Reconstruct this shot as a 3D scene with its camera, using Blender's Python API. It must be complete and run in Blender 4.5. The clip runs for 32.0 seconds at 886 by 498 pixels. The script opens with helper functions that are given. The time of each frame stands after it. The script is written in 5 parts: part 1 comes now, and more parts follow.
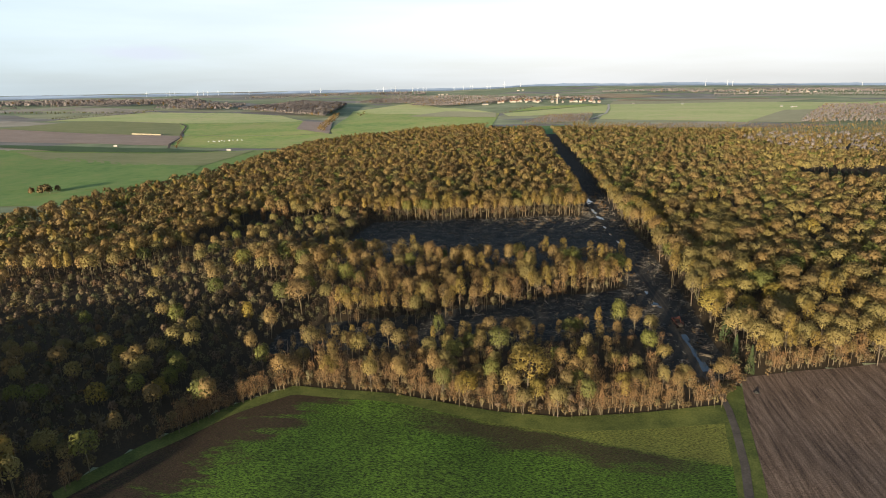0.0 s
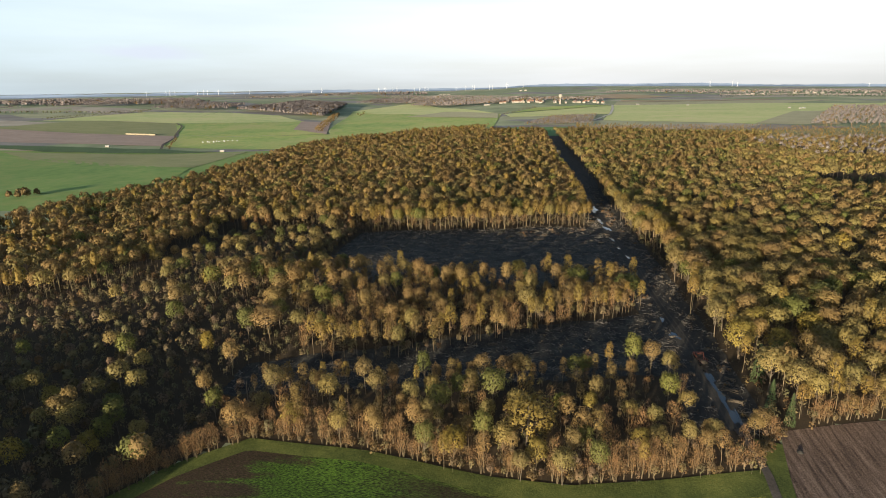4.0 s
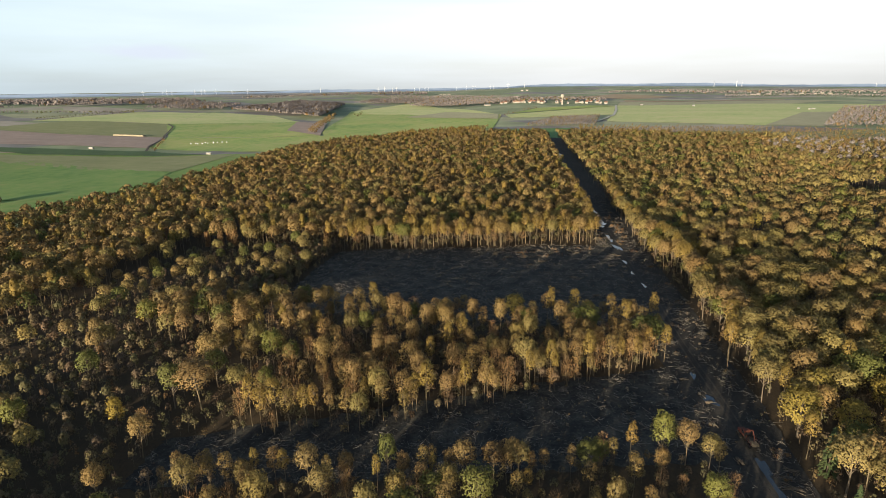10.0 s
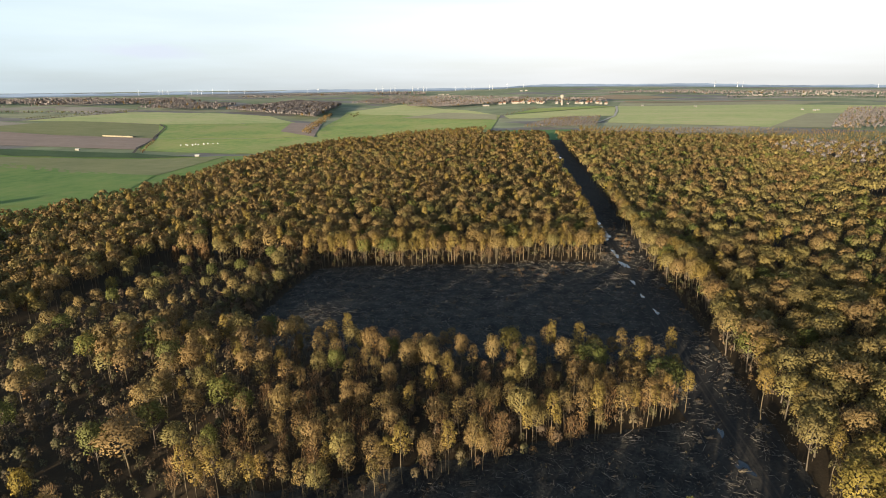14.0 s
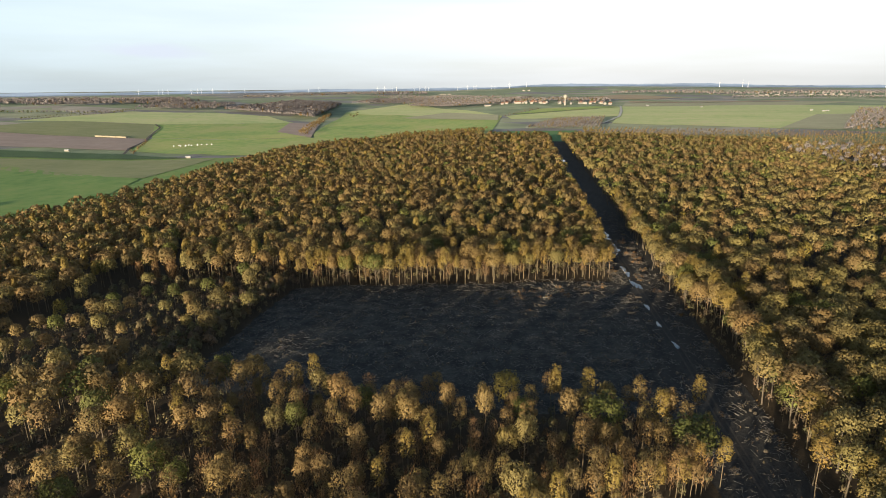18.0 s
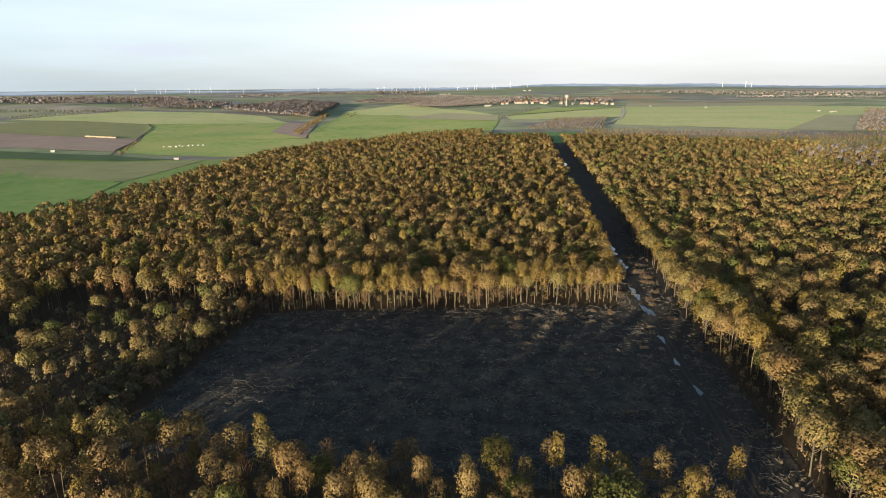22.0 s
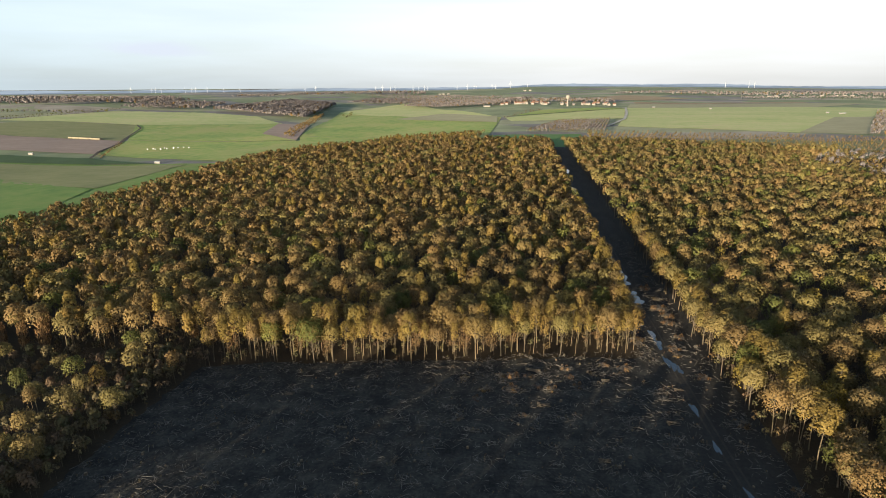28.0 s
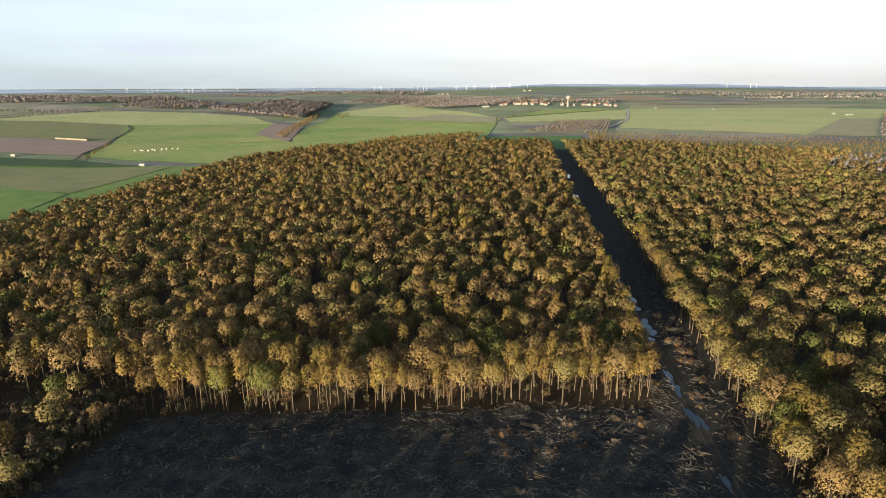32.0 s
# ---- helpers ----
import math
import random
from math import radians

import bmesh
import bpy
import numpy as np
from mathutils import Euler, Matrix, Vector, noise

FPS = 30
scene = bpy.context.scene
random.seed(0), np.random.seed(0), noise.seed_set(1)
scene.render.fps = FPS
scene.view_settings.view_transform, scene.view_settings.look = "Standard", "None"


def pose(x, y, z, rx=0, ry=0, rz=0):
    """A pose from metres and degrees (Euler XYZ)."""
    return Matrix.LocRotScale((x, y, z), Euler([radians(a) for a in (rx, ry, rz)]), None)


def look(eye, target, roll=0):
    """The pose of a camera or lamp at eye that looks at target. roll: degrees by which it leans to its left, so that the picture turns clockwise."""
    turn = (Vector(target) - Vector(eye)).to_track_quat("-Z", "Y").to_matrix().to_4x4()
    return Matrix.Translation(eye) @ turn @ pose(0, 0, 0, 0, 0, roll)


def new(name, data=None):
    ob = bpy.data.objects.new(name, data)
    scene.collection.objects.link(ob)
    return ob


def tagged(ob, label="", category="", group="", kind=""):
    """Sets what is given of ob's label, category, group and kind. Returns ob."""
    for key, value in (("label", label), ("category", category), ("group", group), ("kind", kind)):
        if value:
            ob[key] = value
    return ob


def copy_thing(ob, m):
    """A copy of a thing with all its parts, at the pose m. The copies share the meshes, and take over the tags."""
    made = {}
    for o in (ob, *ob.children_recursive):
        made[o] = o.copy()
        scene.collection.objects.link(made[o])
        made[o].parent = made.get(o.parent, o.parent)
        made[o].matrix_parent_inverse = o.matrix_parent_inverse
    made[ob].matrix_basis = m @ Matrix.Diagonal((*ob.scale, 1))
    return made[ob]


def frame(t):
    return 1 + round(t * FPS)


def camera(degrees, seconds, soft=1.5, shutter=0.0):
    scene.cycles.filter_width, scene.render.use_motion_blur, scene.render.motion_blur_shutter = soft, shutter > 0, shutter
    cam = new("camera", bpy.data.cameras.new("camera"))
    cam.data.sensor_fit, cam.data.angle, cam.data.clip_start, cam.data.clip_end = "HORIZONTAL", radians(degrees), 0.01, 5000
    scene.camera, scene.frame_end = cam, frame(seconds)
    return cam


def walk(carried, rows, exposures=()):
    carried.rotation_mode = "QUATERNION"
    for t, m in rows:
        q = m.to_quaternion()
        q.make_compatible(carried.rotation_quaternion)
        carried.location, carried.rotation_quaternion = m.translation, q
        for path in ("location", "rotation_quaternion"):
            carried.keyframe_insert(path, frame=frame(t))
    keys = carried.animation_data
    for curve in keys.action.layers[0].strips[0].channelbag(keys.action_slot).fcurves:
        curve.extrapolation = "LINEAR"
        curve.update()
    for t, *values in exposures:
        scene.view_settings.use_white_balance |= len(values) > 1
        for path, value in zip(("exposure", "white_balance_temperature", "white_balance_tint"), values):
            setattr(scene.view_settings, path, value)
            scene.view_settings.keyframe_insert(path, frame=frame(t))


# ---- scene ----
cam = camera(73.9, 32.0, soft=1.0)
PATH = [
    (0, (0.868, 0.814, 102.8), (0.55, 2.712, 102.259), -1.0),
    (6, (0.816, 54.581, 101.669), (0.488, 56.479, 101.128), -0.8),
    (9, (0.619, 81.488, 101.138), (0.289, 83.385, 100.597), -0.8),
    (13, (0.235, 116.555, 101.586), (-0.091, 118.452, 101.045), -0.7),
    (19, (-0.116, 171.078, 100.973), (-0.452, 172.973, 100.431), -0.6),
    (23, (0.019, 207.429, 100.706), (-0.318, 209.324, 100.163), -0.5),
    (28, (-1.154, 250.843, 101.646), (-1.491, 252.738, 101.102), -0.4),
    (32, (-1.282, 287.216, 101.492), (-1.618, 289.111, 100.948), -0.3),
]
walk(cam, [(t, look(eye, target, roll)) for t, eye, target, roll in PATH], exposures=[(0, 1.18)])

# ---- light: a low south-western sun, thin high cloud ----
SUN_ELEVATION = radians(6.0)
SUN_AZIMUTH = radians(202.0)          # clockwise from +y, where the sun stands


def build_world():
    world = bpy.data.worlds.new("sky")
    scene.world = world
    world.use_nodes = True
    nt = world.node_tree
    nt.nodes.clear()
    node, link = nt.nodes.new, nt.links.new
    out, bg, sky = node("ShaderNodeOutputWorld"), node("ShaderNodeBackground"), node("ShaderNodeTexSky")
    sky.sky_type = "NISHITA"
    sky.sun_disc = False
    sky.sun_elevation = SUN_ELEVATION
    sky.sun_rotation = SUN_AZIMUTH
    sky.altitude = 200
    sky.air_density, sky.dust_density, sky.ozone_density = 1.0, 1.5, 2.0
    tc = node("ShaderNodeTexCoord")
    # thin veil of high cloud, thicker towards the horizon
    mp = node("ShaderNodeMapping")
    mp.inputs["Scale"].default_value = (1.0, 1.0, 9.0)
    nz = node("ShaderNodeTexNoise")
    nz.inputs["Scale"].default_value, nz.inputs["Detail"].default_value, nz.inputs["Roughness"].default_value = 1.6, 6, 0.5
    rp = node("ShaderNodeValToRGB")
    rp.color_ramp.elements[0].position, rp.color_ramp.elements[0].color = 0.30, (0.62, 0.62, 0.62, 1)
    rp.color_ramp.elements[1].position, rp.color_ramp.elements[1].color = 0.66, (0.95, 0.95, 0.95, 1)
    sep = node("ShaderNodeSeparateXYZ")
    mr = node("ShaderNodeMapRange")
    mr.inputs["From Min"].default_value, mr.inputs["From Max"].default_value = 0.12, 0.42
    mr.inputs["To Min"].default_value, mr.inputs["To Max"].default_value = 1.0, 0.06
    mul = node("ShaderNodeMath")
    mul.operation = "MULTIPLY"
    mix = node("ShaderNodeMixRGB")
    side = node("ShaderNodeMapRange")
    side.inputs["From Min"].default_value, side.inputs["From Max"].default_value = -0.85, 0.05
    veil = node("ShaderNodeMixRGB")
    veil.inputs[1].default_value, veil.inputs[2].default_value = (3.75, 4.6, 5.15, 1), (5.2, 5.32, 5.42, 1)
    link(tc.outputs["Generated"], mp.inputs["Vector"])
    link(tc.outputs["Generated"], sep.inputs[0])
    link(sep.outputs["Z"], mr.inputs["Value"])
    link(sep.outputs["X"], side.inputs["Value"])
    link(side.outputs[0], veil.inputs[0])
    # greyer towards the horizon
    deep = node("ShaderNodeMapRange")
    deep.inputs["From Min"].default_value, deep.inputs["From Max"].default_value = 0.0, 0.085
    deep.inputs["To Min"].default_value, deep.inputs["To Max"].default_value = 0.87, 1.0
    low = node("ShaderNodeVectorMath")
    low.operation = "SCALE"
    link(sep.outputs["Z"], deep.inputs["Value"])
    link(veil.outputs[0], low.inputs[0])
    link(deep.outputs[0], low.inputs["Scale"])
    link(low.outputs[0], mix.inputs[2])
    link(mp.outputs[0], nz.inputs["Vector"])
    link(nz.outputs["Fac"], rp.inputs[0])
    link(rp.outputs[0], mul.inputs[0])
    link(mr.outputs[0], mul.inputs[1])
    link(mul.outputs[0], mix.inputs[0])
    link(sky.outputs[0], mix.inputs[1])
    # two small grey clouds low over the horizon, broken up by noise
    colour = mix.outputs[0]
    for bearing, lift, wide, tall in ((-35.3, 2.85, 0.085, 0.0125), (-51.5, 1.0, 0.09, 0.006)):
        d = (math.sin(radians(bearing)) * math.cos(radians(lift)), math.cos(radians(bearing)) * math.cos(radians(lift)), math.sin(radians(lift)))
        sub = node("ShaderNodeVectorMath")
        sub.operation = "SUBTRACT"
        sub.inputs[1].default_value = d
        sc = node("ShaderNodeVectorMath")
        sc.operation = "MULTIPLY"
        sc.inputs[1].default_value = (1 / wide, 1 / wide, 1 / tall)
        ln = node("ShaderNodeVectorMath")
        ln.operation = "LENGTH"
        n2 = node("ShaderNodeTexNoise")
        n2.inputs["Scale"].default_value, n2.inputs["Detail"].default_value = 14, 6
        m2 = node("ShaderNodeMapping")
        m2.inputs["Scale"].default_value = (1.0, 1.0, 4.0)
        ad = node("ShaderNodeMath")
        ad.operation = "MULTIPLY_ADD"
        ad.inputs[1].default_value = 1.3
        r2 = node("ShaderNodeValToRGB")
        r2.color_ramp.elements[0].position, r2.color_ramp.elements[0].color = 0.62, (0.8, 0.8, 0.8, 1)
        r2.color_ramp.elements[1].position, r2.color_ramp.elements[1].color = 1.0, (0, 0, 0, 1)
        half = node("ShaderNodeMath")
        half.operation = "MULTIPLY"
        half.inputs[1].default_value = 0.6
        mc = node("ShaderNodeMixRGB")
        mc.inputs[2].default_value = (3.6, 3.9, 4.5, 1)
        link(tc.outputs["Generated"], sub.inputs[0])
        link(sub.outputs[0], sc.inputs[0])
        link(sc.outputs[0], ln.inputs[0])
        link(tc.outputs["Generated"], m2.inputs[0])
        link(m2.outputs[0], n2.inputs["Vector"])
        link(n2.outputs["Fac"], ad.inputs[0])
        link(ln.outputs["Value"], ad.inputs[2])
        link(ad.outputs[0], half.inputs[0])
        link(half.outputs[0], r2.inputs[0])
        link(r2.outputs[0], mc.inputs[0])
        link(colour, mc.inputs[1])
        colour = mc.outputs[0]
    link(colour, bg.inputs["Color"])
    bg.inputs["Strength"].default_value = 0.096
    link(bg.outputs[0], out.inputs[0])


build_world()
sun_lamp = bpy.data.lights.new("sun", "SUN")
sun_lamp.energy, sun_lamp.angle, sun_lamp.color = 5.0, radians(0.6), (1.0, 0.84, 0.60)
sun = new("sun", sun_lamp)
_s = Vector((math.sin(SUN_AZIMUTH) * math.cos(SUN_ELEVATION), math.cos(SUN_AZIMUTH) * math.cos(SUN_ELEVATION), math.sin(SUN_ELEVATION)))
sun.matrix_world = look(tuple(_s * 100), (0, 0, 0))

# ---- materials ----
def node_material(name, rough=0.9):
    m = bpy.data.materials.new(name)
    m.use_nodes = True
    nt = m.node_tree
    bsdf = nt.nodes["Principled BSDF"]
    bsdf.inputs["Roughness"].default_value = rough
    bsdf.inputs["Specular IOR Level"].default_value = 0.25
    return m, nt, bsdf


def ramp(nt, stops):
    r = nt.nodes.new("ShaderNodeValToRGB")
    cr = r.color_ramp
    while len(cr.elements) < len(stops):
        cr.elements.new(0.5)
    for e, (p, c) in zip(cr.elements, stops):
        e.position, e.color = p, (*c, 1)
    return r


def noise_node(nt, scale, detail=4, rough=0.55, vec=None, coord="Object"):
    n = nt.nodes.new("ShaderNodeTexNoise")
    n.inputs["Scale"].default_value, n.inputs["Detail"].default_value, n.inputs["Roughness"].default_value = scale, detail, rough
    if vec is None:
        tc = nt.nodes.new("ShaderNodeTexCoord")
        vec = tc.outputs[coord]
    nt.links.new(vec, n.inputs["Vector"])
    return n


def mapped(nt, scale=(1, 1, 1), turn=0.0):
    tc = nt.nodes.new("ShaderNodeTexCoord")
    mp = nt.nodes.new("ShaderNodeMapping")
    mp.inputs["Rotation"].default_value = (0, 0, radians(turn))
    mp.inputs["Scale"].default_value = scale
    nt.links.new(tc.outputs["Object"], mp.inputs["Vector"])
    return mp.outputs[0]


def mixed(nt, a, b, fac, mode="MIX"):
    m = nt.nodes.new("ShaderNodeMixRGB")
    m.blend_type = mode
    for sock, v in ((m.inputs[1], a), (m.inputs[2], b), (m.inputs[0], fac)):
        if isinstance(v, (int, float)):
            sock.default_value = v
        elif isinstance(v, tuple):
            sock.default_value = (*v, 1)
        else:
            nt.links.new(v, sock)
    return m.outputs[0]


def bump(nt, bsdf, height, strength, dist):
    b = nt.nodes.new("ShaderNodeBump")
    b.inputs["Strength"].default_value, b.inputs["Distance"].default_value = strength, dist
    nt.links.new(height, b.inputs["Height"])
    nt.links.new(b.outputs[0], bsdf.inputs["Normal"])


def leaf_material(name, stops, through_light=0.14):
    """Leaves: the colour runs over the stops from tree to tree, with a finer change from clump to clump."""
    m, nt, bsdf = node_material(name, 0.75)
    at = nt.nodes.new("ShaderNodeAttribute")
    at.attribute_name = "tree"
    oi = nt.nodes.new("ShaderNodeObjectInfo")
    ad = nt.nodes.new("ShaderNodeMath")
    ad.operation = "ADD"
    fr = nt.nodes.new("ShaderNodeMath")
    fr.operation = "FRACT"
    nt.links.new(at.outputs["Fac"], ad.inputs[0])
    nt.links.new(oi.outputs["Random"], ad.inputs[1])
    nt.links.new(ad.outputs[0], fr.inputs[0])
    r = ramp(nt, stops)
    nt.links.new(fr.outputs[0], r.inputs[0])
    g = nt.nodes.new("ShaderNodeNewGeometry")
    v = ramp(nt, [(0.0, (0.80, 0.79, 0.78)), (0.5, (0.96, 0.96, 0.96)), (1.0, (1.06, 1.06, 1.03))])
    nt.links.new(g.outputs["Random Per Island"], v.inputs[0])
    fine = noise_node(nt, 3.4, 3, 0.7)
    fr2 = ramp(nt, [(0.34, (0.84, 0.83, 0.82)), (0.5, (1.0, 1.0, 1.0)), (0.66, (1.10, 1.09, 1.06))])
    nt.links.new(fine.outputs["Fac"], fr2.inputs[0])
    col = mixed(nt, mixed(nt, r.outputs[0], v.outputs[0], 1.0, "MULTIPLY"), fr2.outputs[0], 1.0, "MULTIPLY")
    nt.links.new(col, bsdf.inputs["Base Color"])
    tr = nt.nodes.new("ShaderNodeBsdfTranslucent")
    nt.links.new(col, tr.inputs["Color"])
    mx = nt.nodes.new("ShaderNodeMixShader")
    mx.inputs[0].default_value = through_light
    out = nt.nodes["Material Output"]
    nt.links.new(bsdf.outputs[0], mx.inputs[1])
    nt.links.new(tr.outputs[0], mx.inputs[2])
    nt.links.new(mx.outputs[0], out.inputs["Surface"])
    return m


def soil_like(name, stops, scale, fine, bump_strength=0.6, bump_dist=0.15, stretch=(1, 1, 1), turn=0.0, rough=0.95):
    m, nt, bsdf = node_material(name, rough)
    vec = mapped(nt, stretch, turn)
    a = noise_node(nt, scale, 6, 0.62, vec)
    b = noise_node(nt, fine, 5, 0.65)
    mx = mixed(nt, a.outputs["Fac"], b.outputs["Fac"], 0.45)
    r = ramp(nt, stops)
    nt.links.new(mx, r.inputs[0])
    nt.links.new(r.outputs[0], bsdf.inputs["Base Color"])
    bump(nt, bsdf, b.outputs["Fac"], bump_strength, bump_dist)
    return m


M = {}
M["oak"] = leaf_material("oak_leaves", [(0.0, (0.245, 0.185, 0.063)), (0.22, (0.265, 0.210, 0.071)), (0.45, (0.201, 0.169, 0.062)), (0.7, (0.247, 0.193, 0.073)), (0.85, (0.183, 0.146, 0.058)), (1.0, (0.230, 0.167, 0.063))])
M["beech"] = leaf_material("beech_leaves", [(0.0, (0.267, 0.178, 0.069)), (0.25, (0.215, 0.144, 0.063)), (0.5, (0.264, 0.188, 0.073)), (0.75, (0.242, 0.155, 0.062)), (1.0, (0.215, 0.158, 0.067))])
M["green"] = leaf_material("green_oak_leaves", [(0.0, (0.111, 0.121, 0.034)), (0.5, (0.171, 0.170, 0.044)), (1.0, (0.127, 0.130, 0.041))])
M["yellow"] = leaf_material("yellow_leaves", [(0.0, (0.274, 0.202, 0.042)), (0.5, (0.254, 0.202, 0.051)), (1.0, (0.238, 0.161, 0.046))])
M["pole"] = leaf_material("hornbeam_leaves", [(0.0, (0.290, 0.203, 0.057)), (0.5, (0.260, 0.191, 0.052)), (1.0, (0.279, 0.184, 0.055))])
M["thin"] = leaf_material("thin_ash_leaves", [(0.0, (0.226, 0.157, 0.059)), (0.35, (0.211, 0.159, 0.055)), (0.6, (0.230, 0.147, 0.058)), (1.0, (0.201, 0.143, 0.057))], 0.1)
M["bare"] = leaf_material("bare_twigs", [(0.0, (0.233, 0.136, 0.063)), (0.5, (0.266, 0.165, 0.072)), (1.0, (0.210, 0.118, 0.054))], 0.05)
# leafless grey, lifted and cooled so the colour holds some distance haze
M["grey"] = leaf_material("leafless_canopy", [(0.0, (0.244, 0.216, 0.213)), (0.5, (0.276, 0.241, 0.235)), (1.0, (0.233, 0.215, 0.215))], 0.05)
M["shrub"] = leaf_material("russet_leaves", [(0.0, (0.192, 0.111, 0.051)), (0.5, (0.171, 0.119, 0.053)), (1.0, (0.139, 0.113, 0.052))])
M["scrub"] = leaf_material("dark_scrub_leaves", [(0.0, (0.142, 0.106, 0.062)), (0.35, (0.162, 0.134, 0.062)), (0.6, (0.118, 0.113, 0.055)), (0.8, (0.168, 0.110, 0.065)), (1.0, (0.130, 0.096, 0.065))], 0.06)
M["conifer"] = leaf_material("conifer_needles", [(0.0, (0.053, 0.080, 0.034)), (0.5, (0.073, 0.100, 0.040)), (1.0, (0.082, 0.095, 0.040))], 0.05)
M["bark"] = soil_like("pale_bark", [(0.3, (0.08, 0.062, 0.04)), (0.55, (0.17, 0.136, 0.086)), (0.8, (0.28, 0.225, 0.145))], 0.6, 3.0, 0.4, 0.03, (1, 1, 0.25))
M["dark_bark"] = soil_like("oak_bark", [(0.3, (0.06, 0.048, 0.036)), (0.55, (0.12, 0.098, 0.072)), (0.8, (0.18, 0.15, 0.11))], 0.6, 3.0, 0.5, 0.04, (1, 1, 0.25))
M["litter"] = soil_like("leaf_litter", [(0.3, (0.028, 0.022, 0.014)), (0.5, (0.055, 0.04, 0.024)), (0.7, (0.085, 0.058, 0.03))], 0.05, 1.2)
M["cut"] = soil_like("cleared_soil", [(0.36, (0.018, 0.018, 0.017)), (0.47, (0.036, 0.035, 0.032)), (0.56, (0.062, 0.059, 0.05)), (0.66, (0.10, 0.092, 0.076))], 0.14, 1.1, 1.0, 0.4)
M["mud"] = soil_like("ride_mud", [(0.3, (0.022, 0.021, 0.02)), (0.52, (0.044, 0.041, 0.036)), (0.75, (0.075, 0.069, 0.058))], 0.12, 0.8, 0.9, 0.25, (1.6, 0.35, 1), 2)
# ---- terrain ----
def ramped(a, b, v):
    t = np.clip((np.asarray(v, float) - a) / (b - a), 0, 1)
    return t * t * (3 - 2 * t)


def height(x, y):
    """Ground height: a wooded plateau, a valley to the west, land that rises slowly to the horizon."""
    x, y = np.asarray(x, float), np.asarray(y, float)
    r = np.hypot(x, y)
    z = -6.0 * (1 - ramped(165, 300, y)) * (1 - ramped(100, 400, x))
    z = z - 14.0 * ramped(60, 430, -x) - 8.0 * ramped(430, 760, -x)
    far = np.clip((r - 1450) / 3300, 0, 1.2)
    z = z + (72.0 - 34.0 * ramped(-200, 3200, x)) * far + 16 * ramped(1800, 3200, r) * ramped(500, 1500, -x) * (1 - far)
    z = z + 16.0 * np.exp(-(((x + 262) / 82) ** 2 + ((y - 45) / 85) ** 2))      # unseen wooded spur added west of the crop field to shade the slope
    wave = np.sin(x / 310 + 1.3) * np.cos(y / 420 + 0.4) + 0.6 * np.sin(x / 140 - y / 230)
    z = z + 5.0 * wave * ramped(1250, 2200, r) * (1 - ramped(3900, 4600, r))
    z = z + 0.35 * np.sin(x / 23 + 0.5) * np.sin(y / 31) + 0.25 * np.sin(x / 9.0 + y / 14.0)
    return z


def spaced(stops):
    """Grid lines: (from, to, step) stretches joined."""
    out = [stops[0][0]]
    for a, b, s in stops:
        n = max(1, round((b - a) / s))
        out += [a + (b - a) * (i + 1) / n for i in range(n)]
    return np.array(out)


def mesh_from(name, verts, faces, mat, smooth=True):
    me = bpy.data.meshes.new(name)
    v = np.asarray(verts, np.float32).reshape(-1, 3)
    if isinstance(faces, np.ndarray):
        n, k = faces.shape
        loops, starts = faces.ravel(), np.arange(n) * k
    else:
        sizes = np.array([len(f) for f in faces])
        loops, starts = np.concatenate([np.asarray(f) for f in faces]), np.concatenate([[0], np.cumsum(sizes)[:-1]])
    me.vertices.add(len(v))
    me.vertices.foreach_set("co", v.ravel())
    me.loops.add(len(loops))
    me.loops.foreach_set("vertex_index", loops.astype(np.int32))
    me.polygons.add(len(starts))
    me.polygons.foreach_set("loop_start", starts.astype(np.int32))
    me.polygons.foreach_set("use_smooth", np.full(len(starts), smooth, bool))
    me.materials.append(mat)
    me.update(calc_edges=True)
    return me


def grid_mesh(name, X, Y, Z, mat):
    ny, nx = X.shape
    v = np.stack([X, Y, Z], -1).reshape(-1, 3)
    i = np.arange((ny - 1) * nx).reshape(ny - 1, nx)[:, :-1].ravel()
    f = np.stack([i, i + 1, i + nx + 1, i + nx], 1)
    return mesh_from(name, v, f, mat)


def part(name, me, parent, label=""):
    ob = new(name, me)
    ob.parent = parent
    if label:
        tagged(ob, label)
    return ob


def patch(name, quad, mat, label, lift=0.12, step=8.0, category="field", edge=0.0, seed=0):
    """A sheet of land between four corners, laid on the terrain."""
    q = [np.array(p, float) for p in quad]
    nu = int(max(2, min(70, max(np.linalg.norm(q[1] - q[0]), np.linalg.norm(q[2] - q[3])) / step)))
    nv = int(max(2, min(70, max(np.linalg.norm(q[3] - q[0]), np.linalg.norm(q[2] - q[1])) / step)))
    u, v = np.meshgrid(np.linspace(0, 1, nu + 1), np.linspace(0, 1, nv + 1))
    X = (1 - u) * (1 - v) * q[0][0] + u * (1 - v) * q[1][0] + u * v * q[2][0] + (1 - u) * v * q[3][0]
    Y = (1 - u) * (1 - v) * q[0][1] + u * (1 - v) * q[1][1] + u * v * q[2][1] + (1 - u) * v * q[3][1]
    if edge:
        rim = (u < 1e-6) | (u > 1 - 1e-6) | (v < 1e-6) | (v > 1 - 1e-6)
        rr = np.random.RandomState(seed)
        X = X + rim * rr.uniform(-edge, edge, X.shape)
        Y = Y + rim * rr.uniform(-edge, edge, X.shape)
    me = grid_mesh(name, X, Y, height(X, Y) + lift, mat)
    return tagged(new(name, me), label, category, kind="structure")


